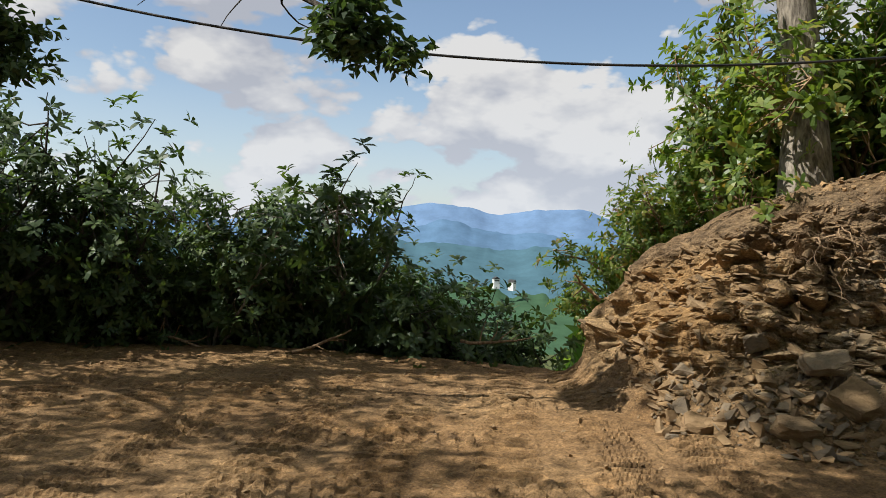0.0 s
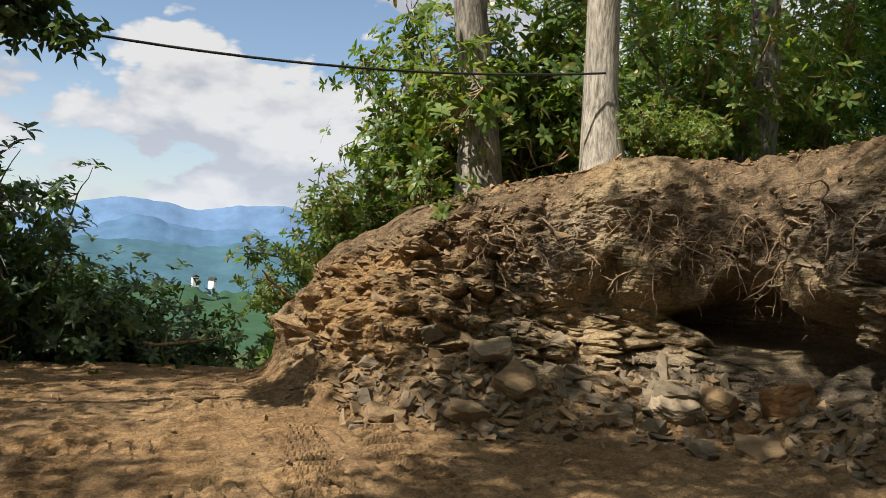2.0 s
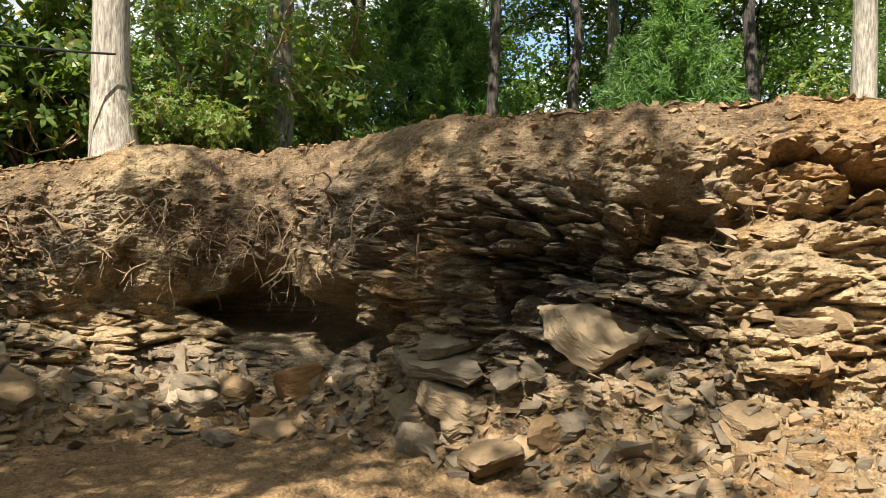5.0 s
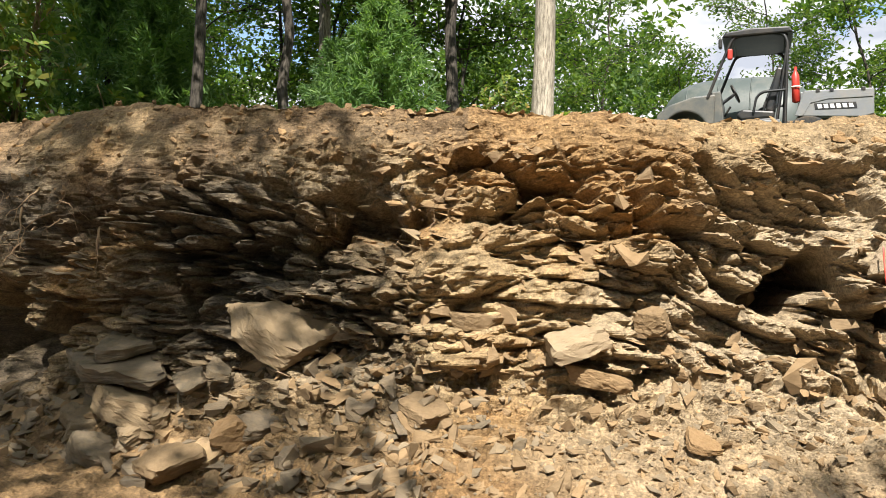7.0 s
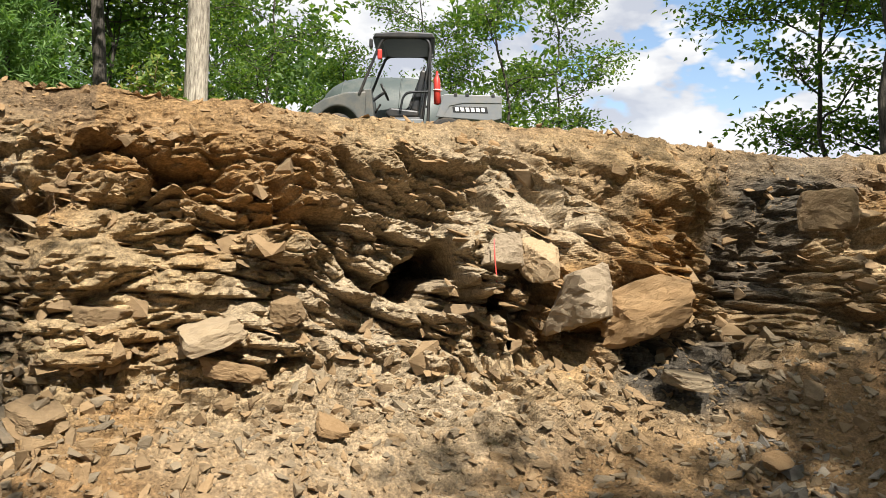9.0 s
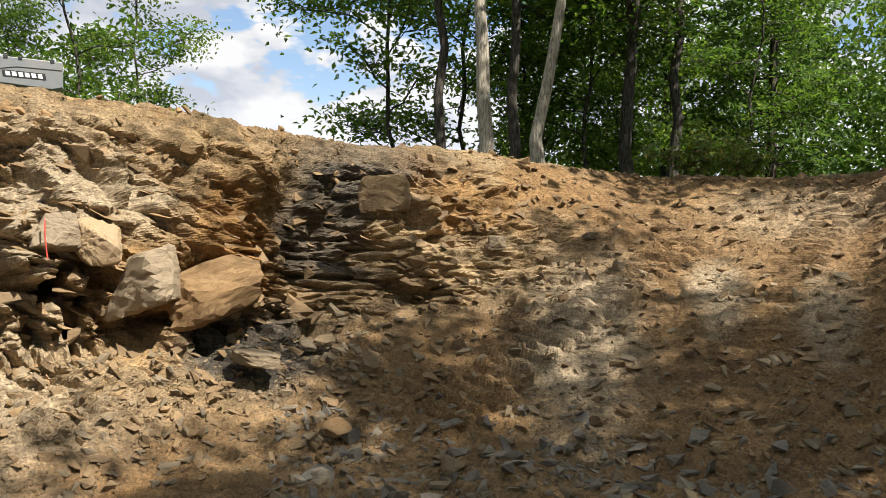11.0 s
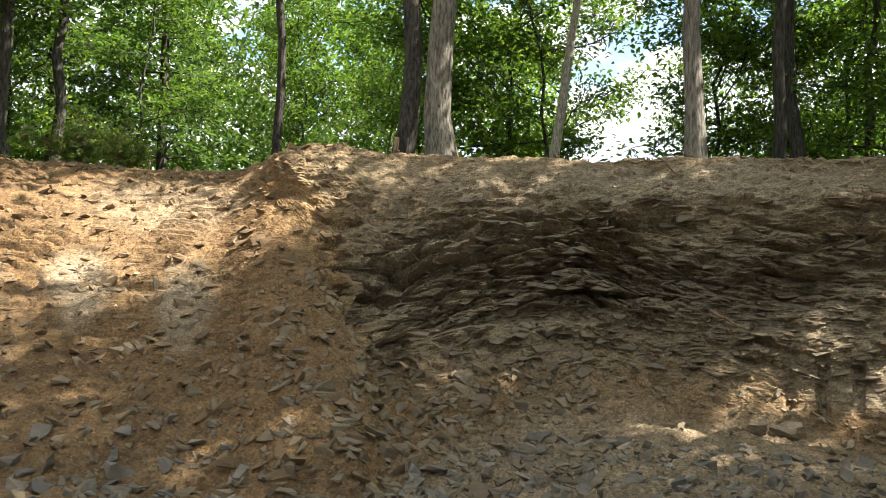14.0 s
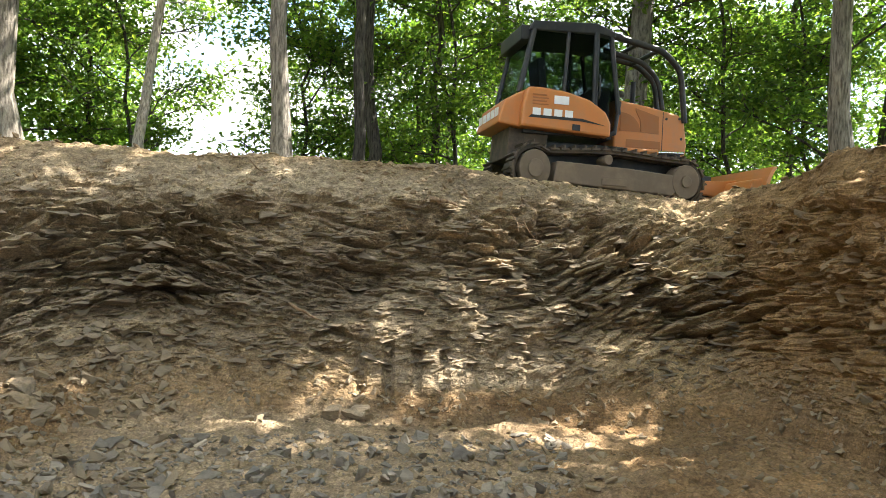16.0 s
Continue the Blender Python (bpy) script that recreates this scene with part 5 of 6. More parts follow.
stand(thick, 296.5, 5.1, 80, 0.85, stretch=1.15)

# young trees that fill the wood
young = [make_tree(20 + k, h, 0.055, 0.10, BARK_DARK, LEAF_OAK, 0.02, c, 15, 0.15, 17, spread=0.33, label="young leafy hardwood tree under the tall trees", group="young trees of the wood") for k, (h, c) in enumerate(((8.0, 1.9), (6.5, 1.7), (9.5, 2.2)))]
rng = np.random.default_rng(77)
for b in np.arange(28, 218, 3.5):
    for ring, (r0, r1) in enumerate(((19.0, 24.0), (25, 34))):
        bb, r = b + rng.uniform(-1.4, 1.4), rng.uniform(r0, r1)
        if 101 < bb < 125 or (ring == 0 and (78 < bb < 101 or 136 < bb < 147)) or 170 < bb < 176.5:
            continue
        if rng.random() < (0.3 if bb < 75 else 0.08):
            continue
        stand(young[rng.integers(3)], bb, r, rng.uniform(0, 360), rng.uniform(0.8, 1.15))

# the five from 222 on stand out of view, added to shade the floor
for b, r, sc in ((117.6, 22, 1.2), (122.6, 24, 1.3), (206.5, 19, 1.0), (213, 17, 1.1), (222, 9.9, 1.1), (228, 9.3, 1.15), (235, 9.6, 1.0), (241, 8.8, 1.0), (248, 8.2, 0.9)):
    stand(young[2], b, r, b * 7, sc)

# soft-needled pine beyond the bank
def pine(height):
    rng = np.random.default_rng(5)
    t = new("pine_tree")
    part("trunk", mesh_of("trunk", *tube([(0, 0, -0.2), (0, 0, height)], [0.06, 0.01], 7), BARK_DARK, True), t)
    base, al = [], []
    for z in np.linspace(0.3, height, 15):
        L = 1.15 * (1 - z / height) + 0.25
        for a in np.linspace(0, 2 * np.pi, 6, endpoint=False) + rng.uniform(0, 6):
            q = limb_path((0, 0, z), (math.cos(a), math.sin(a), 0.3), L, 0.12, 6, rng)
            for p in q[1:]:
                for _ in range(14):
                    base.append(p + rng.normal(0, 0.04, 3))
                    al.append(rng.normal(0, 1, 3) + np.array([math.cos(a), math.sin(a), 0.3]) * 0.8)
    n = len(base)
    part("needle_crown", mesh_of("needle_crown", *leaf_blades(base, al, rng.normal(0, 1, (n, 3)), 0.17, 0.03), LEAF_PINE), t)
    return tagged(t, "young soft green white pine tree", "tree", "young trees of the wood")


pn = pine(2.6)
for b, r, s in ((66.3, 13.5, 0.95), (63.5, 14.5, 0.8), (49, 18, 1.6), (52, 17, 1.3)):
    stand(pn, b, r, b * 30, s)


def hemlock(seed, height, reach):
    """A dark conifer: level boughs in tiers, each a flat drooping spray of short needles."""
    rng = np.random.default_rng(seed)
    t = new("hemlock_tree")
    wood = [tube([(0, 0, -0.3), (0.05, 0.03, height * 0.5), (0, 0, height)], [0.17, 0.12, 0.02], 8)]
    base, al = [], []
    for z in np.linspace(0.8, height, 19):
        L = reach * (1 - 0.75 * z / height) * rng.uniform(0.7, 1.15)
        for a in np.linspace(0, 2 * np.pi, 5, endpoint=False) + rng.uniform(0, 6):
            q = limb_path((0, 0, z), (math.cos(a), math.sin(a), 0.15), L, 0.10, 8, rng, -0.05)
            wood.append(tube(q, np.linspace(0.03, 0.006, 9), 4))
            out = np.array([math.cos(a), math.sin(a), 0])
            side = np.array([-out[1], out[0], 0])
            for k in range(2, 9):
                for sgn in (-1, 1):
                    tw = L * 0.3 * (1.15 - k / 9) + 0.15
                    for f in np.linspace(0.1, 1, 5):
                        p = q[k] + (side * sgn + out * 0.7) * tw * f + rng.normal(0, 0.03, 3) - np.array([0, 0, 0.12 * f])
                        base.append(p)
                        al.append(side * sgn + out * 0.7 + rng.normal(0, 0.7, 3))
    n = len(base)
    part("trunk", mesh_of("trunk", *join_arrays(wood), BARK_DARK, True), t)
    part("needle_crown", mesh_of("needle_crown", *leaf_blades(base, al, rng.normal(0, 0.4, (n, 3)) + np.array([0, 0, 1]), 0.26, 0.10), LEAF_HEMLOCK), t)
    return tagged(t, "dark hemlock tree with drooping layered boughs", "tree", "hemlocks beyond the ramp")


hem = [hemlock(61, 13, 3.4), hemlock(62, 10, 3.0)]
for k, (b, r, sc) in enumerate(((135.5, 28, 1.0), (142, 28, 1.05))):
    stand(hem[k % 2], b, r, b * 17, sc)


# ---- shrubs ----
def whorls(tips, dirs, rng, n=9, length=0.15, width=0.042):
    """Long leathery leaves in a ring round each tip."""
    base, al, up = [], [], []
    for p, h in zip(tips, dirs):
        h = unit(h)
        x = unit(np.cross(h, rng.normal(0, 1, 3)))
        y = np.cross(h, x)
        for a in np.linspace(0, 2 * np.pi, n, endpoint=False) + rng.uniform(0, 6):
            base.append(p + h * rng.uniform(-0.03, 0.02))
            al.append(math.cos(a) * x + math.sin(a) * y + h * rng.uniform(-0.15, 0.7))
            up.append(h)
    m = len(base)
    return oval_blades(base, al, np.array(up), length * rng.uniform(0.6, 1.2, m), width * rng.uniform(0.8, 1.2, m), 0.18)


def make_shrub(seed, height, spread, stems, leaf, bark, n_tips=5, length=0.15, label="", loose=0.35, name="shrub", group="shrubs round the clearing"):
    """A many-stemmed evergreen shrub: crooked bare stems below, rings of leaves at the tips."""
    rng = np.random.default_rng(seed)
    wood, tips, dirs = [], [], []
    for s in range(stems):
        a = rng.uniform(0, 2 * np.pi)
        L = height * rng.uniform(0.7, 1.12)
        q = limb_path((rng.normal(0, 0.12), rng.normal(0, 0.12), -0.1), (math.cos(a) * spread / height, math.sin(a) * spread / height, 1), L, 0.17, 9, rng)
        wood.append(tube(q, np.linspace(0.032, 0.01, 10), 5))
        for k in range(3, 10):
            for _ in range(3):
                h = unit(rng.normal(0, 1, 3) + np.array([0, 0, 0.35]))
                w = limb_path(q[k], h, rng.uniform(0.3, 0.8) * (0.5 + spread * 0.4), 0.25, 3, rng, 0.08)
                wood.append(tube(w, np.linspace(0.011, 0.005, 4), 3))
                for _ in range(n_tips):
                    e = w[-1] + rng.normal(0, loose * 0.45, 3)
                    tips.append(e)
                    dirs.append(e - w[-2] + np.array([0, 0, 0.12]))
    t = new(name)
    part("stem", mesh_of("stem", *join_arrays(wood), bark, True), t)
    part("foliage", mesh_of("foliage", *whorls(np.array(tips), np.array(dirs), rng, 7, length, length * 0.34), leaf), t)
    return tagged(t, label, "shrub", group)


rhodo = make_shrub(31, 2.6, 1.25, 7, LEAF_RHODO, ROOT, 3, 0.17, "sunlit rhododendron bush on top of the bank", name="rhododendron")
rhodo2 = make_shrub(32, 2.0, 1.0, 6, LEAF_RHODO, ROOT, 3, 0.17, "rhododendron bush with yellowing leaves on the bank", name="rhododendron")
for k, (b, r, sc) in enumerate(((14.8, 11.6, 0.62), (17.4, 12.0, 0.85), (19.6, 12.2, 1.2), (25.2, 12.2, 1.15), (27.6, 12.8, 1.3), (35.5, 12.6, 1.0), (38, 14.5, 1.2), (43, 15, 1.2))):
    stand(rhodo if k % 2 else rhodo2, b, r, k * 70, sc)
for k, (b, r, sc) in enumerate(((33.4, 10.9, 0.4), (36, 10.9, 0.3), (35, 11.2, 0.35), (75, 13.2, 0.62), (74, 13.5, 0.55), (140, 17.5, 0.5), (137, 18, 0.6), (11.2, 12.6, 0.6), (12.6, 12.2, 0.7))):
    stand(rhodo2, b, r, k * 50, sc)
laurel = [make_shrub(40 + k, h, s, 6, LEAF_DARK, BARK_DARK, 4, 0.14, "dark green laurel bush at the edge of the drop", name="laurel_bush") for k, (h, s) in enumerate(((2.6, 1.2), (2.0, 1.2), (1.5, 1.0)))]
tallone = make_shrub(45, 3.1, 0.7, 5, LEAF_DARK, BARK_GREY, 3, 0.18, "tall thin laurel with bare grey stems", 0.25, name="laurel_bush")
for b, r, k, sc in ((-29, 12.6, 0, 1.25), (-26, 13.2, 0, 1.2), (-23.5, 13.2, 0, 1.15), (-21, 13.8, 0, 1.1), (-18.5, 13.4, 1, 0.95), (-15.5, 13.2, 0, 0.98), (-13, 13.6, 1, 1.1), (-11, 13.2, 1, 1.05), (-8.6, 13.6, 1, 1.15), (-3.4, 13.0, 2, 1.1), (-1.2, 12.9, 2, 1.2), (1.5, 13.2, 2, 1.15), (3.3, 13.4, 2, 1.0), (-28, 15, 0, 1.4), (-24, 15.5, 0, 1.3), (-20, 16, 0, 1.2), (-16, 15.5, 0, 1.2), (-12, 15.5, 0, 1.2), (-8, 15.5, 0, 1.1), (-4.5, 15, 1, 1.2), (-0.5, 15, 1, 1.0), (-33, 12.5, 0, 1.3), (6.5, 16, 1, 0.9)):
    stand(laurel[k], b, r, b * 33, sc)
stand(tallone, -5.8, 12.6, 0, 1.0)
stand(tallone, -14.2, 12.7, 120, 0.9)

# woods on the slope below: crowns too many to count
def far_wood():
    rng = np.random.default_rng(3)
    c = []
    for _ in range(1500):
        b, r = rng.uniform(-40, 30), 28 + 420 * rng.random() ** 1.6
        c.append((r * math.sin(radians(b)), r * math.cos(radians(b)), 0, 0.9 + r * 0.012))
    pieces = []
    for x, y, _, s in c:
        z = ground_z(x, y) + 1.5 * s
        n = 50
        off = unit(rng.normal(0, 1, (n, 3))) * rng.uniform(0.5, 1.0, (n, 1)) * np.array([1.6, 1.6, 1.9]) * s
        pieces.append(leaf_blades(off + np.array([x, y, z]), rng.normal(0, 1, (n, 3)), rng.normal(0, 0.5, (n, 3)) + np.array([0, 0, 1]), 0.95 * s, 0.6 * s))
    v, f = join_arrays(pieces)
    return tagged(new("woodland", mesh_of("woodland", v, f, LEAF_OAK)), "green treetops of the woods falling away to the valley", "woods", kind="stuff")


far_wood()


def back_wood(seed, count, stretches, top, leaf, label):
    """Foliage deep in the wood, in clumps too many to count."""
    rng = np.random.default_rng(seed)
    pieces = []
    while len(pieces) < count:
        lo, hi = stretches[rng.integers(len(stretches))]
        b, r = rng.uniform(lo, hi), rng.uniform(33, 48)
        x, y = r * math.sin(radians(b)), r * math.cos(radians(b))
        c = np.array([x, y, ground_z(x, y) + 1.0 + top * rng.random() ** 1.3])
        n = 70
        off = unit(rng.normal(0, 1, (n, 3))) * rng.uniform(0.4, 1.0, (n, 1)) * np.array([1.7, 1.7, 1.1])
        pieces.append(leaf_blades(off + c, rng.normal(0, 1, (n, 3)), rng.normal(0, 0.5, (n, 3)) + np.array([0, 0, 1]), 0.42, 0.26))
    v, f = join_arrays(pieces)
    return tagged(new("woodland", mesh_of("woodland", v, f, leaf)), label, "woods", kind="stuff")


back_wood(13, 520, ((27, 100), (27, 100), (126, 168), (178.5, 219)), 9.5, LEAF_OAK, "deep green foliage of the woods behind the pit")
back_wood(14, 300, ((62, 84), (137, 168)), 11.0, LEAF_HEMLOCK, "shaded dark foliage deep in the woods")

# oak bough reaching into view overhead, from the tree beside the clearing
def bough(seed, path, twigs_from, label):
    rng = np.random.default_rng(seed)
    o = new("oak_bough")
    main = bent(path)
    main = main + rng.normal(0, 0.025, main.shape)
    n = len(main)
    wood, tips = [tube(main, np.linspace(0.06, 0.02, n), 7)], []
    for k in range(twigs_from, n):
        for _ in range(4):
            q = limb_path(main[k], (rng.uniform(-0.3, 0.8), rng.uniform(-0.5, 0.5), rng.uniform(-0.8, 0.5)), rng.uniform(0.25, 0.55), 0.25, 4, rng, -0.05)
            wood.append(tube(q, np.linspace(0.012, 0.004, 5), 4))
            tips += [q[-1], q[-2], q[-3]]
    for k in range(2, twigs_from, 3):
        q = limb_path(main[k], (rng.uniform(-0.2, 0.5), 0.3, rng.uniform(-0.6, -0.1)), 0.6, 0.25, 5, rng, -0.02)
        wood.append(tube(q, np.linspace(0.014, 0.004, 6), 4))
    part("branch", mesh_of("branch", *join_arrays(wood), BARK_DARK, True), o)
    part("leaf_spray", mesh_of("leaf_spray", *spray(tips, 11, 0.10, 0.14, 0.08, rng), LEAF_DARK), o)
    return tagged(o, label, "branch")


bough(8, [(-6.9, 7.9, 6.2), (-4.6, 8.2, 5.0), (-2.8, 8.3, 4.2), (-1.7, 8.4, 3.98), (-1.1, 8.4, 3.75), (-0.6, 8.4, 3.45)], 19, "dark oak bough with leaves hanging over the clearing")
bough(9, [(-7.2, 7.8, 5.2), (-5.9, 8.6, 4.7), (-5.2, 9.0, 4.2), (-4.7, 9.2, 3.7), (-4.6, 9.2, 3.2)], 8, "leafy oak bough hanging beside the clearing")

# ---- cable ----
us = np.linspace(0, 14.8, 40)
pts = np.stack([5.3 - us, np.full(40, 9.0), 3.79 - 0.145 * us + 0.01803 * us ** 2], -1)
tagged(new("overhead_cable", mesh_of("overhead_cable", *tube(pts, np.full(40, 0.014), 6), BLACK, True)), "black overhead cable fixed to the pale tree", "cable")


# ---- roots in the banks ----
def hanging_roots(seed, b_lo, b_hi, w_lo, w_hi, count, length, rad, label):
    rng = np.random.default_rng(seed)
    out = []
    for _ in range(count):
        p, nr = on_land(rng.uniform(b_lo, b_hi), rng.uniform(w_lo, w_hi))
        inward = unit(np.array([-p.x, -p.y, 0.0]))
        side = np.array([-inward[1], inward[0], 0]) * rng.normal(0, 0.7)
        L = length * rng.uniform(0.3, 1.2)
        q = limb_path(np.array(p) - inward * 0.05, inward * 0.55 + side + np.array([0, 0, rng.uniform(-0.5, 0.2)]), L, 0.26, 8, rng, -0.16)
        ra = rad * rng.uniform(0.3, 1.3)
        out.append(tube(q, np.linspace(ra, ra * 0.25, 9), 5))
        for k in (3, 5, 6):
            s = limb_path(q[k], rng.normal(0, 1, 3) + np.array([0, 0, -0.6]), L * 0.4, 0.3, 5, rng, -0.12)
            out.append(tube(s, np.linspace(ra * 0.4, ra * 0.12, 6), 4))
    me = mesh_of("hanging_roots", *join_arrays(out), ROOT, True)
    return tagged(new("hanging_roots", me), label, "roots", "roots along the cut banks", kind="stuff")


hanging_roots(1, 22, 31, 2.05, 2.5, 42, 0.6, 0.012, "tangle of pale roots hanging under the turf")
hanging_roots(2, 31, 44, 2.0, 2.5, 95, 0.7, 0.013, "tangle of pale roots hanging under the turf")
hanging_roots(3, 44, 50, 2.1, 2.6, 26, 0.5, 0.011, "brown roots in a hollow under the turf")
hanging_roots(4, 62, 72, 2.1, 2.4, 16, 0.45, 0.009, "thin roots hanging from the overhanging bed")
hanging_roots(5, 165, 200, 2.2, 2.75, 60, 0.45, 0.010, "dark roots sticking out below the rim")
hanging_roots(6, 186, 193, 2.4, 2.8, 40, 0.4, 0.012, "dark tangled roots at the rim of the bank")

# ---- loose stone ----
for args in (
        (1500, 14, 70, -0.12, 1.1, 0.03, 0.26, SLATE, 11, "broken slate rubble at the foot of the bank"),
        (1500, 14, 70, -0.15, 1.1, 0.03, 0.22, CLAYSTONE, 30, "brown broken stone at the foot of the bank"),
        (2300, 62, 118, -0.2, 1.3, 0.025, 0.17, CLAYSTONE, 12, "ochre broken stone down the sunny bank"),
        (1300, 66, 118, -0.2, 1.0, 0.025, 0.15, SLATE, 13, "grey slate chips down the sunny bank"),
        (2600, 110, 164, -0.5, 1.3, 0.025, 0.17, SLATE, 14, "slate chips on the ramp and its foot"),
        (2600, 118, 156, 0.1, 3.0, 0.025, 0.2, CLAYSTONE, 15, "ochre clods on the ramp"),
        (1500, 150, 171, -0.6, 1.2, 0.025, 0.2, SLATE, 16, "heap of broken slate beside the ramp"),
        (3200, 160, 218, -1.0, 0.8, 0.02, 0.13, SLATE, 17, "grey slate gravel on the pit floor"),
        (1900, 158, 196, -0.95, -0.15, 0.035, 0.19, GREYCHIP, 26, "pale grey slate gravel on the pit floor"),
        (700, 110, 150, -0.6, 0.3, 0.035, 0.22, GREYCHIP, 27, "grey slate chips at the foot of the ramp"),
        (2600, -30, 30, -0.9, 2.6, 0.015, 0.08, CLAYSTONE, 18, "clods and crumbs of earth on the level ground"),
        (1800, 20, 116, 2.4, 3.3, 0.02, 0.12, CLAYSTONE, 19, "clods of earth along the rim"),
        (1200, 150, 218, 2.4, 3.3, 0.02, 0.11, CLAYSTONE, 20, "clods of earth along the rim")):
    scatter("rubble", *args, power=4.5)
for args in (
        (420, 64, 118, 0.3, 2.7, 0.05, 0.34, CLAYSTONE, 28, "ochre blocks broken loose in the sunny bank"),
        (450, 11, 30, 0.8, 2.7, 0.05, 0.26, CLAYSTONE, 29, "ochre blocks in the end of the bank")):
    scatter("rubble", *args, power=2.8, sink=-0.2)
# slate plates that stick out of the banks along the bedding
for args in (
        (700, 24, 70, 0.6, 2.3, 0.06, 0.32, SLATE, 21, "thin slate beds standing out of the bank", 0.10, (0.05, -0.16, 1)),
        (420, 66, 122, 0.5, 2.7, 0.06, 0.34, CLAYSTONE, 22, "weathered ochre beds standing out of the bank", 0.14, (-0.2, -0.3, 1)),
        (1900, 155, 207, 0.8, 2.5, 0.07, 0.36, SLATE, 23, "thin brown slate beds in layers in the bank", 0.12, (0.02, 0.12, 1)),
        (700, 10.5, 26, 0.3, 2.6, 0.05, 0.26, CLAYSTONE, 24, "ochre beds at the end of the bank", 0.2, (0.05, -0.15, 1)),
        (500, 207, 221, 0.3, 2.7, 0.06, 0.28, CLAYSTONE, 25, "orange broken beds in the corner of the pit", 0.3, (0.3, 0.2, 1))):
    scatter("slate_plates", *args, sink=-0.16, power=2.2)


# ---- single slabs and blocks ----
slab(300, 3.02, 7.48, 0.15, 0.39, (19, 7, -34), 0.40, CLAYSTONE, "flat ochre slab lying at the foot of the bank")
slab(301, 2.34, 7.89, 0.06, 0.38, (24, 12, -9), 0.40, CLAYSTONE, "flat ochre slab lying at the foot of the bank")
slab(302, 3.46, 7.83, 0.68, 0.48, (35, -14, -16), 0.22, SLATE, "broken grey slate slab lying among rubble")
slab(303, 3.01, 8.27, 0.80, 0.34, (-3, -14, -2), 0.45, SLATE, "grey slate block sticking out of the bank")
slab(304, 4.03, 7.96, 0.71, 0.24, (15, -8, -51), 0.22, PALESTONE, "pale whitish rock broken out of the bank")
slab(305, 4.29, 8.04, 0.72, 0.25, (32, -13, -45), 0.30, PALESTONE, "pale whitish rock broken out of the bank")
slab(306, 5.14, 7.09, 0.31, 0.43, (12, 17, -39), 0.40, SLATE, "broken grey slate slab lying among rubble")
slab(307, 4.67, 6.16, 0.68, 0.32, (14, 17, -52), 0.22, SLATE, "broken grey slate slab lying among rubble")
slab(308, 5.05, 5.96, 0.68, 0.44, (37, 1, -51), 0.22, CLAYSTONE, "flat ochre slab lying at the foot of the bank")
slab(309, 5.95, 4.92, 0.70, 0.85, (14, -8, -44), 0.15, SLATE, "broken grey slate slab lying among rubble")
slab(366, 5.92, 4.78, 0.82, 0.62, (18, -6, -60), 0.14, SLATE, "thin slate slab stacked on another")
slab(310, 6.99, 6.63, 0.12, 0.38, (35, -7, -23), 0.22, SLATE, "broken grey slate slab lying among rubble")
slab(311, 5.67, 4.92, 0.26, 0.30, (36, -9, -53), 0.30, SLATE, "broken grey slate slab lying among rubble")
slab(312, 5.77, 4.02, 0.63, 0.31, (26, -18, -65), 0.30, SLATE, "broken grey slate slab lying among rubble")
slab(313, 5.66, 4.31, 0.33, 0.32, (10, -5, -42), 0.40, SLATE, "broken grey slate slab lying among rubble")
slab(314, 6.1, 3.42, 1.0, 0.8, (38, 26, -61), 0.26, SLATE, "layered grey slate block leaning out of the bank")
slab(315, 7.05, 6.54, 0.08, 0.38, (16, 16, -63), 0.40, SLATE, "broken grey slate slab lying among rubble")
slab(316, 5.65, 4.88, 0.23, 0.30, (20, 2, -56), 0.40, SLATE, "broken grey slate slab lying among rubble")
slab(317, 5.65, 4.26, 0.33, 0.36, (25, -18, -60), 0.30, SLATE, "broken grey slate slab lying among rubble")
slab(318, 5.80, 3.81, 0.70, 0.26, (27, 16, -46), 0.22, SLATE, "broken grey slate slab lying among rubble")
slab(319, 5.77, 3.99, 0.57, 0.25, (36, 16, -43), 0.22, SLATE, "broken grey slate slab lying among rubble")
slab(320, 6.39, 3.15, 0.98, 0.26, (11, -10, -63), 0.45, PALESTONE, "pale whitish rock broken out of the bank")
slab(321, 5.63, 3.42, 0.34, 0.30, (30, 11, -78), 0.30, SLATE, "broken grey slate slab lying among rubble")
slab(322, 6.6, 1.29, 1.0, 0.52, (12, -14, -102), 0.32, PALESTONE, "pale whitish rock broken out of the bank")
slab(323, 6.42, 1.02, 0.74, 0.42, (-4, 12, -79), 0.3, CLAYSTONE, "ochre clay-stained stone block in the bank")
slab(325, 5.95, 2.21, 0.5, 0.42, (32, 5, -79), 0.30, CLAYSTONE, "flat ochre slab lying at the foot of the bank")
slab(326, 6.69, 0.73, 1.16, 0.31, (14, -12, -74), 0.55, CLAYSTONE, "ochre clay-stained stone block in the bank")
slab(327, 6.23, 0.32, 0.40, 0.25, (26, 15, -108), 0.22, CLAYSTONE, "flat ochre slab lying at the foot of the bank")
slab(328, 6.50, 2.06, 1.11, 0.36, (3, 4, -86), 0.35, CLAYSTONE, "ochre clay-stained stone block in the bank")
slab(333, 7.16, -3.53, 0.51, 0.29, (22, 18, -127), 0.30, CLAYSTONE, "flat ochre slab lying at the foot of the bank")
slab(334, 6.49, -2.92, 0.16, 0.28, (22, 0, -90), 0.22, CLAYSTONE, "flat ochre slab lying at the foot of the bank")
slab(335, 5.84, -2.28, -0.02, 0.21, (16, -1, -120), 0.40, CLAYSTONE, "flat ochre slab lying at the foot of the bank")
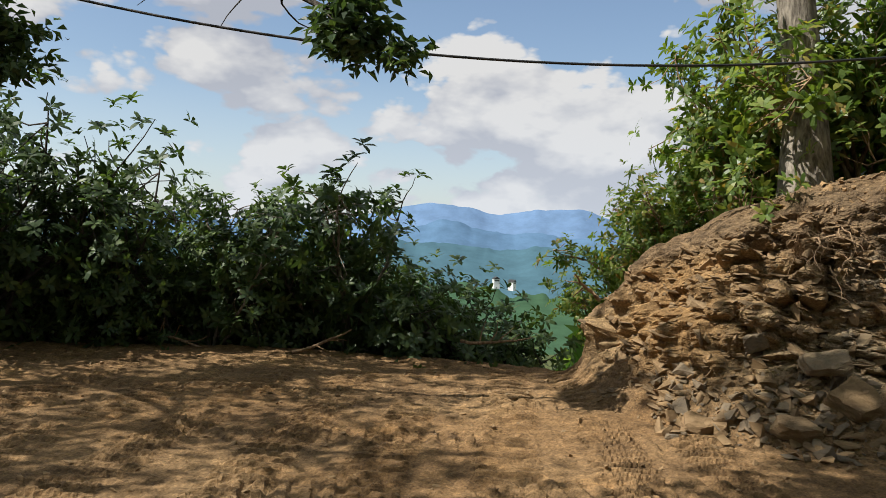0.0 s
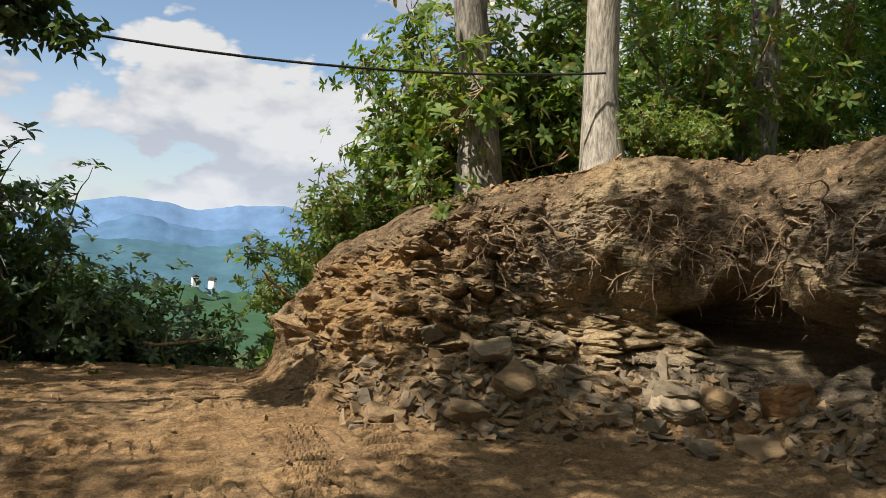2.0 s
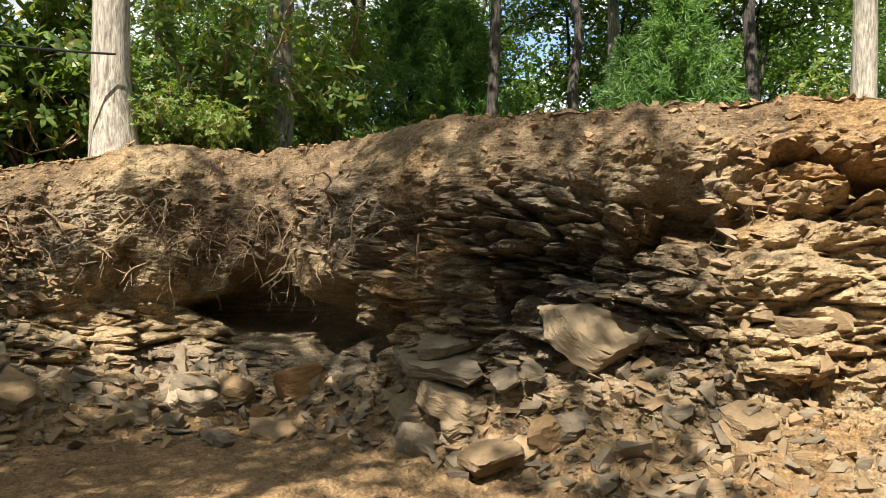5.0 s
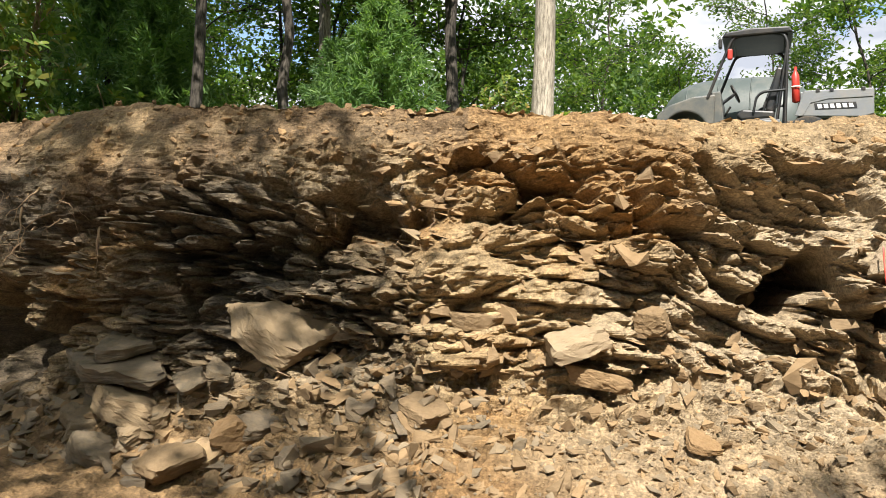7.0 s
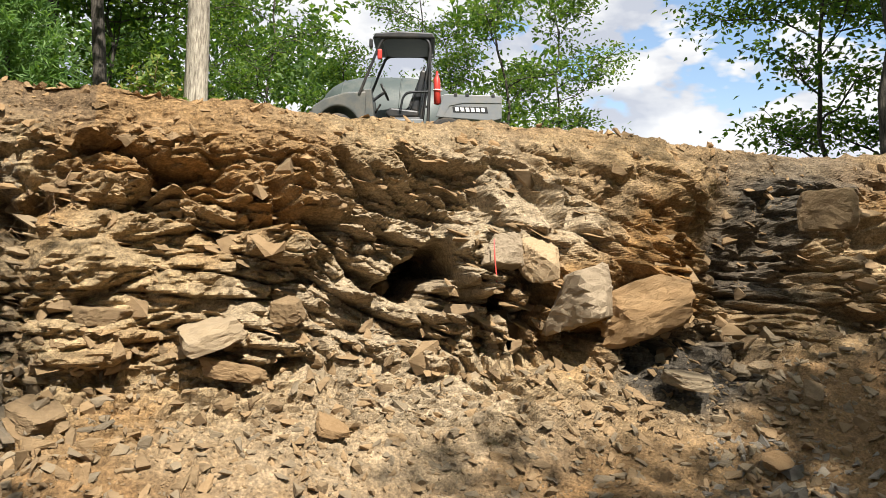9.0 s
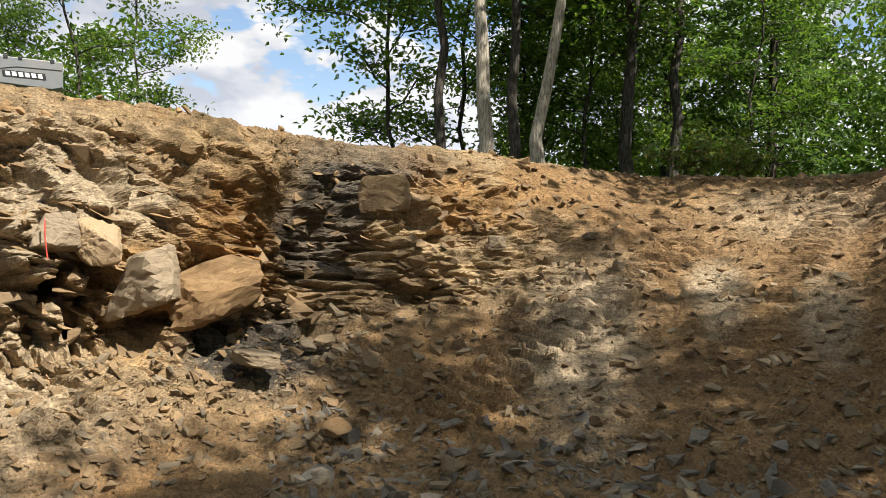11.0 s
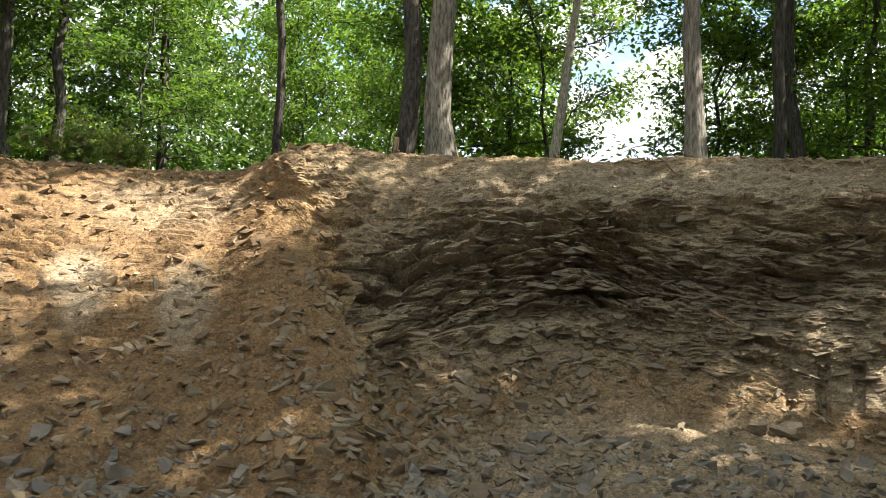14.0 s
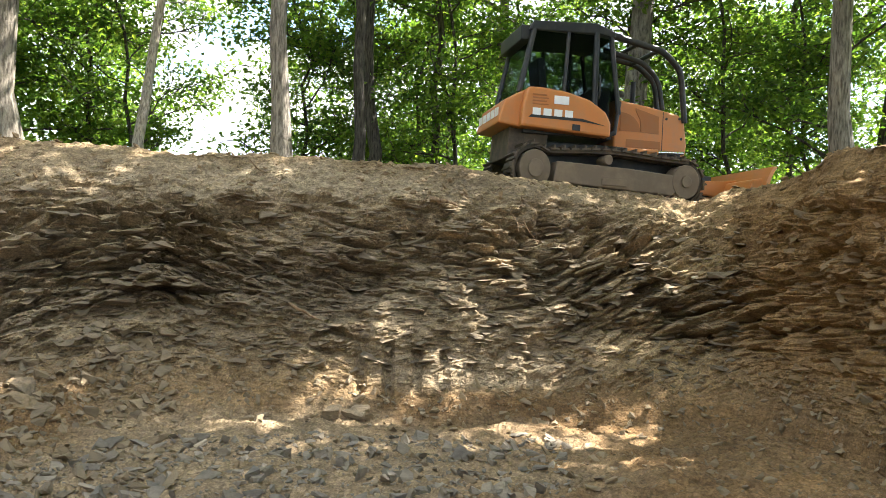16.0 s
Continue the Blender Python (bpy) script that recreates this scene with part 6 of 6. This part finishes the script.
slab(337, 7.52, -3.25, 0.71, 0.25, (23, -6, -107), 0.22, SLATE, "broken grey slate slab lying among rubble")
slab(338, 7.58, -3.11, 0.66, 0.22, (23, 2, -113), 0.22, SLATE, "broken grey slate slab lying among rubble")
slab(339, 8.61, -5.90, 1.65, 0.28, (8, 3, -131), 0.55, SLATE, "grey slate block sticking out of the bank")
slab(340, 5.22, -4.87, 0.07, 0.21, (9, -7, -129), 0.40, SLATE, "broken grey slate slab lying among rubble")
slab(341, 5.12, -4.12, 0.01, 0.17, (16, -1, -119), 0.40, SLATE, "broken grey slate slab lying among rubble")
slab(342, 5.32, -3.28, 0.06, 0.18, (37, -6, -111), 0.40, SLATE, "broken grey slate slab lying among rubble")
slab(343, 8.45, -7.17, 1.74, 0.23, (-14, -3, -126), 0.35, SLATE, "grey slate block sticking out of the bank")
slab(344, 7.99, -1.04, 1.03, 0.38, (-6, -9, -106), 0.45, CLAYSTONE, "ochre clay-stained stone block in the bank")
slab(345, 3.96, -8.07, 0.96, 0.20, (8, -8, -146), 0.55, CLAYSTONE, "ochre clay-stained stone block in the bank")
slab(346, 2.62, -8.29, 0.39, 0.24, (36, -3, -170), 0.40, SLATE, "broken grey slate slab lying among rubble")
slab(347, 2.17, -7.98, 0.06, 0.16, (29, 17, -146), 0.22, PALESTONE, "pale whitish rock broken out of the bank")
slab(348, 2.54, -7.98, 0.22, 0.30, (24, -12, -161), 0.30, SLATE, "broken grey slate slab lying among rubble")
slab(352, -0.10, -8.50, 0.12, 0.23, (27, 8, 193), 0.40, SLATE, "broken grey slate slab lying among rubble")
slab(353, -0.36, -8.51, 0.13, 0.23, (26, 4, 162), 0.22, SLATE, "broken grey slate slab lying among rubble")
slab(354, 2.77, -7.34, 0.18, 0.15, (29, 5, -173), 0.22, SLATE, "broken grey slate slab lying among rubble")
slab(355, 2.78, -5.70, -0.02, 0.23, (37, -12, -130), 0.22, SLATE, "broken grey slate slab lying among rubble")
slab(356, -0.35, -8.54, 0.17, 0.18, (37, -1, 158), 0.22, PALESTONE, "pale whitish rock broken out of the bank")
slab(357, -0.13, -8.46, 0.10, 0.23, (22, -4, 156), 0.40, SLATE, "broken grey slate slab lying among rubble")
slab(361, 2.23, -7.97, 0.08, 0.20, (17, -7, -162), 0.22, SLATE, "broken grey slate slab lying among rubble")
slab(362, 2.52, -8.00, 0.22, 0.30, (25, 16, -171), 0.40, SLATE, "broken grey slate slab lying among rubble")


# ---- boulders beside the hollow in the sunny bank ----
def polar(b, r):
    return r * math.sin(radians(b)), r * math.cos(radians(b))


for k, (b, r, z, size, tilt, flat, mat, label) in enumerate((
        (97.6, 7.6, 1.66, 0.4, (10, 10, 60), 0.7, PALESTONE, "whitish boulder at the edge of a hollow"),
        (99.8, 7.62, 1.60, 0.42, (-8, 14, 100), 0.8, PALESTONE, "white-faced boulder at the edge of a hollow"),
        (102.6, 7.65, 1.28, 0.72, (8, 22, 80), 0.6, PALESTONE, "pale boulder with ochre stains in the bank"),
        (106.6, 7.98, 1.18, 0.95, (16, 24, 85), 0.5, CLAYSTONE, "long banded ochre boulder in the bank"),
        (116.4, 9.1, 2.12, 0.5, (0, 6, 75), 0.75, CLAYSTONE, "squared brown block sticking out of the bank"),
        (35.6, 8.55, 0.2, 0.52, (30, 14, -30), 0.4, PALESTONE, "pale slate slab tipped out of the cave"),
        (37.6, 8.75, 0.3, 0.34, (10, -24, 10), 0.5, CLAYSTONE, "brown block at the mouth of the cave"),
        (41.2, 8.75, 0.42, 0.5, (-14, 10, 40), 0.6, RUSTSTONE, "rust-orange block in the mouth of the cave"),
        (39.4, 8.5, 0.14, 0.3, (20, -8, 70), 0.6, RUSTSTONE, "rust-orange stone below the cave"),
        (51.6, 7.3, 0.62, 0.7, (8, 12, -45), 0.28, SLATE, "grey slate block under the jutting beds"),
        (57.7, 6.62, 0.48, 0.36, (12, -30, -50), 0.7, CLAYSTONE, "brown squared block among the rubble"),
        (56.4, 6.6, 0.42, 0.34, (30, -40, -30), 0.4, PALESTONE, "pale split slab leaning on the rubble"),
        (49.6, 7.15, 0.1, 0.4, (36, 10, -40), 0.45, SLATE, "grey slab at the foot of the rubble"),
        (53.5, 6.5, 0.12, 0.42, (18, -24, -20), 0.4, CLAYSTONE, "brown slab at the foot of the rubble"),
        (25.5, 8.3, 0.62, 0.5, (52, 8, -25), 0.35, CLAYSTONE, "broad brown slab lying against the bank"),
        (109.0, 7.75, 0.62, 0.5, (6, -4, 60), 0.25, SLATE, "flat pale slate slab on the talus"))):
    x, y = polar(b, r)
    slab(500 + k, x, y, z, size, tilt, flat, mat, label)


# ---- dead wood, stakes and litter ----
def dead_branch(seed, start, heading, length, rad, label, forks=4):
    rng = np.random.default_rng(seed)
    q = limb_path(start, heading, length, 0.16, 8, rng, 0.0)
    out = [tube(q, np.linspace(rad, rad * 0.35, 9), 6)]
    for k in range(forks):
        s = limb_path(q[2 + k], np.array(heading) + rng.normal(0, 0.6, 3), length * 0.3, 0.2, 4, rng, 0.02)
        out.append(tube(s, np.linspace(rad * 0.45, rad * 0.15, 5), 5))
    return tagged(new("dead_branch", mesh_of("dead_branch", *join_arrays(out), ROOT, True)), label, "branch", "dead wood on the ground")


dead_branch(1, (-1.95, 11.6, 0.08), (1, 0.05, 0.12), 0.9, 0.03, "pale dead branch lying at the edge of the clearing")
dead_branch(2, (0.3, 11.75, 0.30), (1, -0.1, -0.12), 1.1, 0.028, "bare dead branch leaning out of the bushes")
dead_branch(3, (-4.2, 12.1, 0.12), (1, 0.1, 0.2), 1.2, 0.03, "dead branch lying under the laurels")
dead_branch(4, (1.75, 9.55, 1.05), (-0.6, -0.3, 0.35), 0.6, 0.022, "broken root jutting from the end of the bank")
dead_branch(5, (8.5, -10.7, 2.48), (-0.2, 0.1, 1), 0.45, 0.008, "thin dry twig standing on the ramp", 5)
dead_branch(6, (8.0, -11.2, 2.5), (0.3, 0.1, 1), 0.35, 0.007, "thin dry twig standing on the ramp", 4)
dead_branch(7, (-1.15, -9.75, 2.27), (-1, 0.15, 0.05), 0.34, 0.035, "pale broken root stub below the rim", 1)
dead_branch(8, (0.35, -9.2, 1.08), (-0.8, 0.3, -0.45), 0.4, 0.02, "pale stick lying on the back wall", 0)

stake = shape("survey_stake", ROOT, None, lambda bm: box(bm, -0.03, 0.03, -0.03, 0.03, -0.2, 0.14, 0.006))
stake.matrix_basis = pose(4.34, -10.45, 2.92, 4, -6, 20)
tagged(stake, "weathered wooden stake stub driven into the mound", "stake")
cord = rod("marker_cord", RED, None, [(7.35, -0.88, 1.75), (7.28, -0.88, 1.6), (7.26, -0.9, 1.42), (7.22, -0.9, 1.3)], 0.006, 5)
tagged(cord, "thin red cord hanging in front of a hollow", "cord")


# ---- far houses on the wooded ridge ----
def far_house(x, y, z, w, d, h, turn):
    hs = new("house")
    shape("wall", WHITE, hs, lambda bm: box(bm, -w / 2, w / 2, -d / 2, d / 2, -6, h, 0))
    shape("roof", BLACK, hs, lambda bm: prism(bm, [(-w / 2 - 0.6, h), (w / 2 + 0.6, h), (0, h + w * 0.4)], -d / 2 - 0.6, d / 2 + 0.6))
    for k in (-1, 0, 1):
        shape("window", BLACK, hs, lambda bm: box(bm, k * w * 0.3 - 0.8, k * w * 0.3 + 0.8, -d / 2 - 0.1, -d / 2 + 0.1, h * 0.4, h * 0.75, 0))
    hs.matrix_basis = pose(x, y, z, 0, 0, turn)
    return tagged(hs, "small white house among far trees", "house", "houses on the far hillside")


far_house(57, 858, -36, 6, 8, 4, 10)
far_house(74, 862, -38, 7, 6, 3, 60)
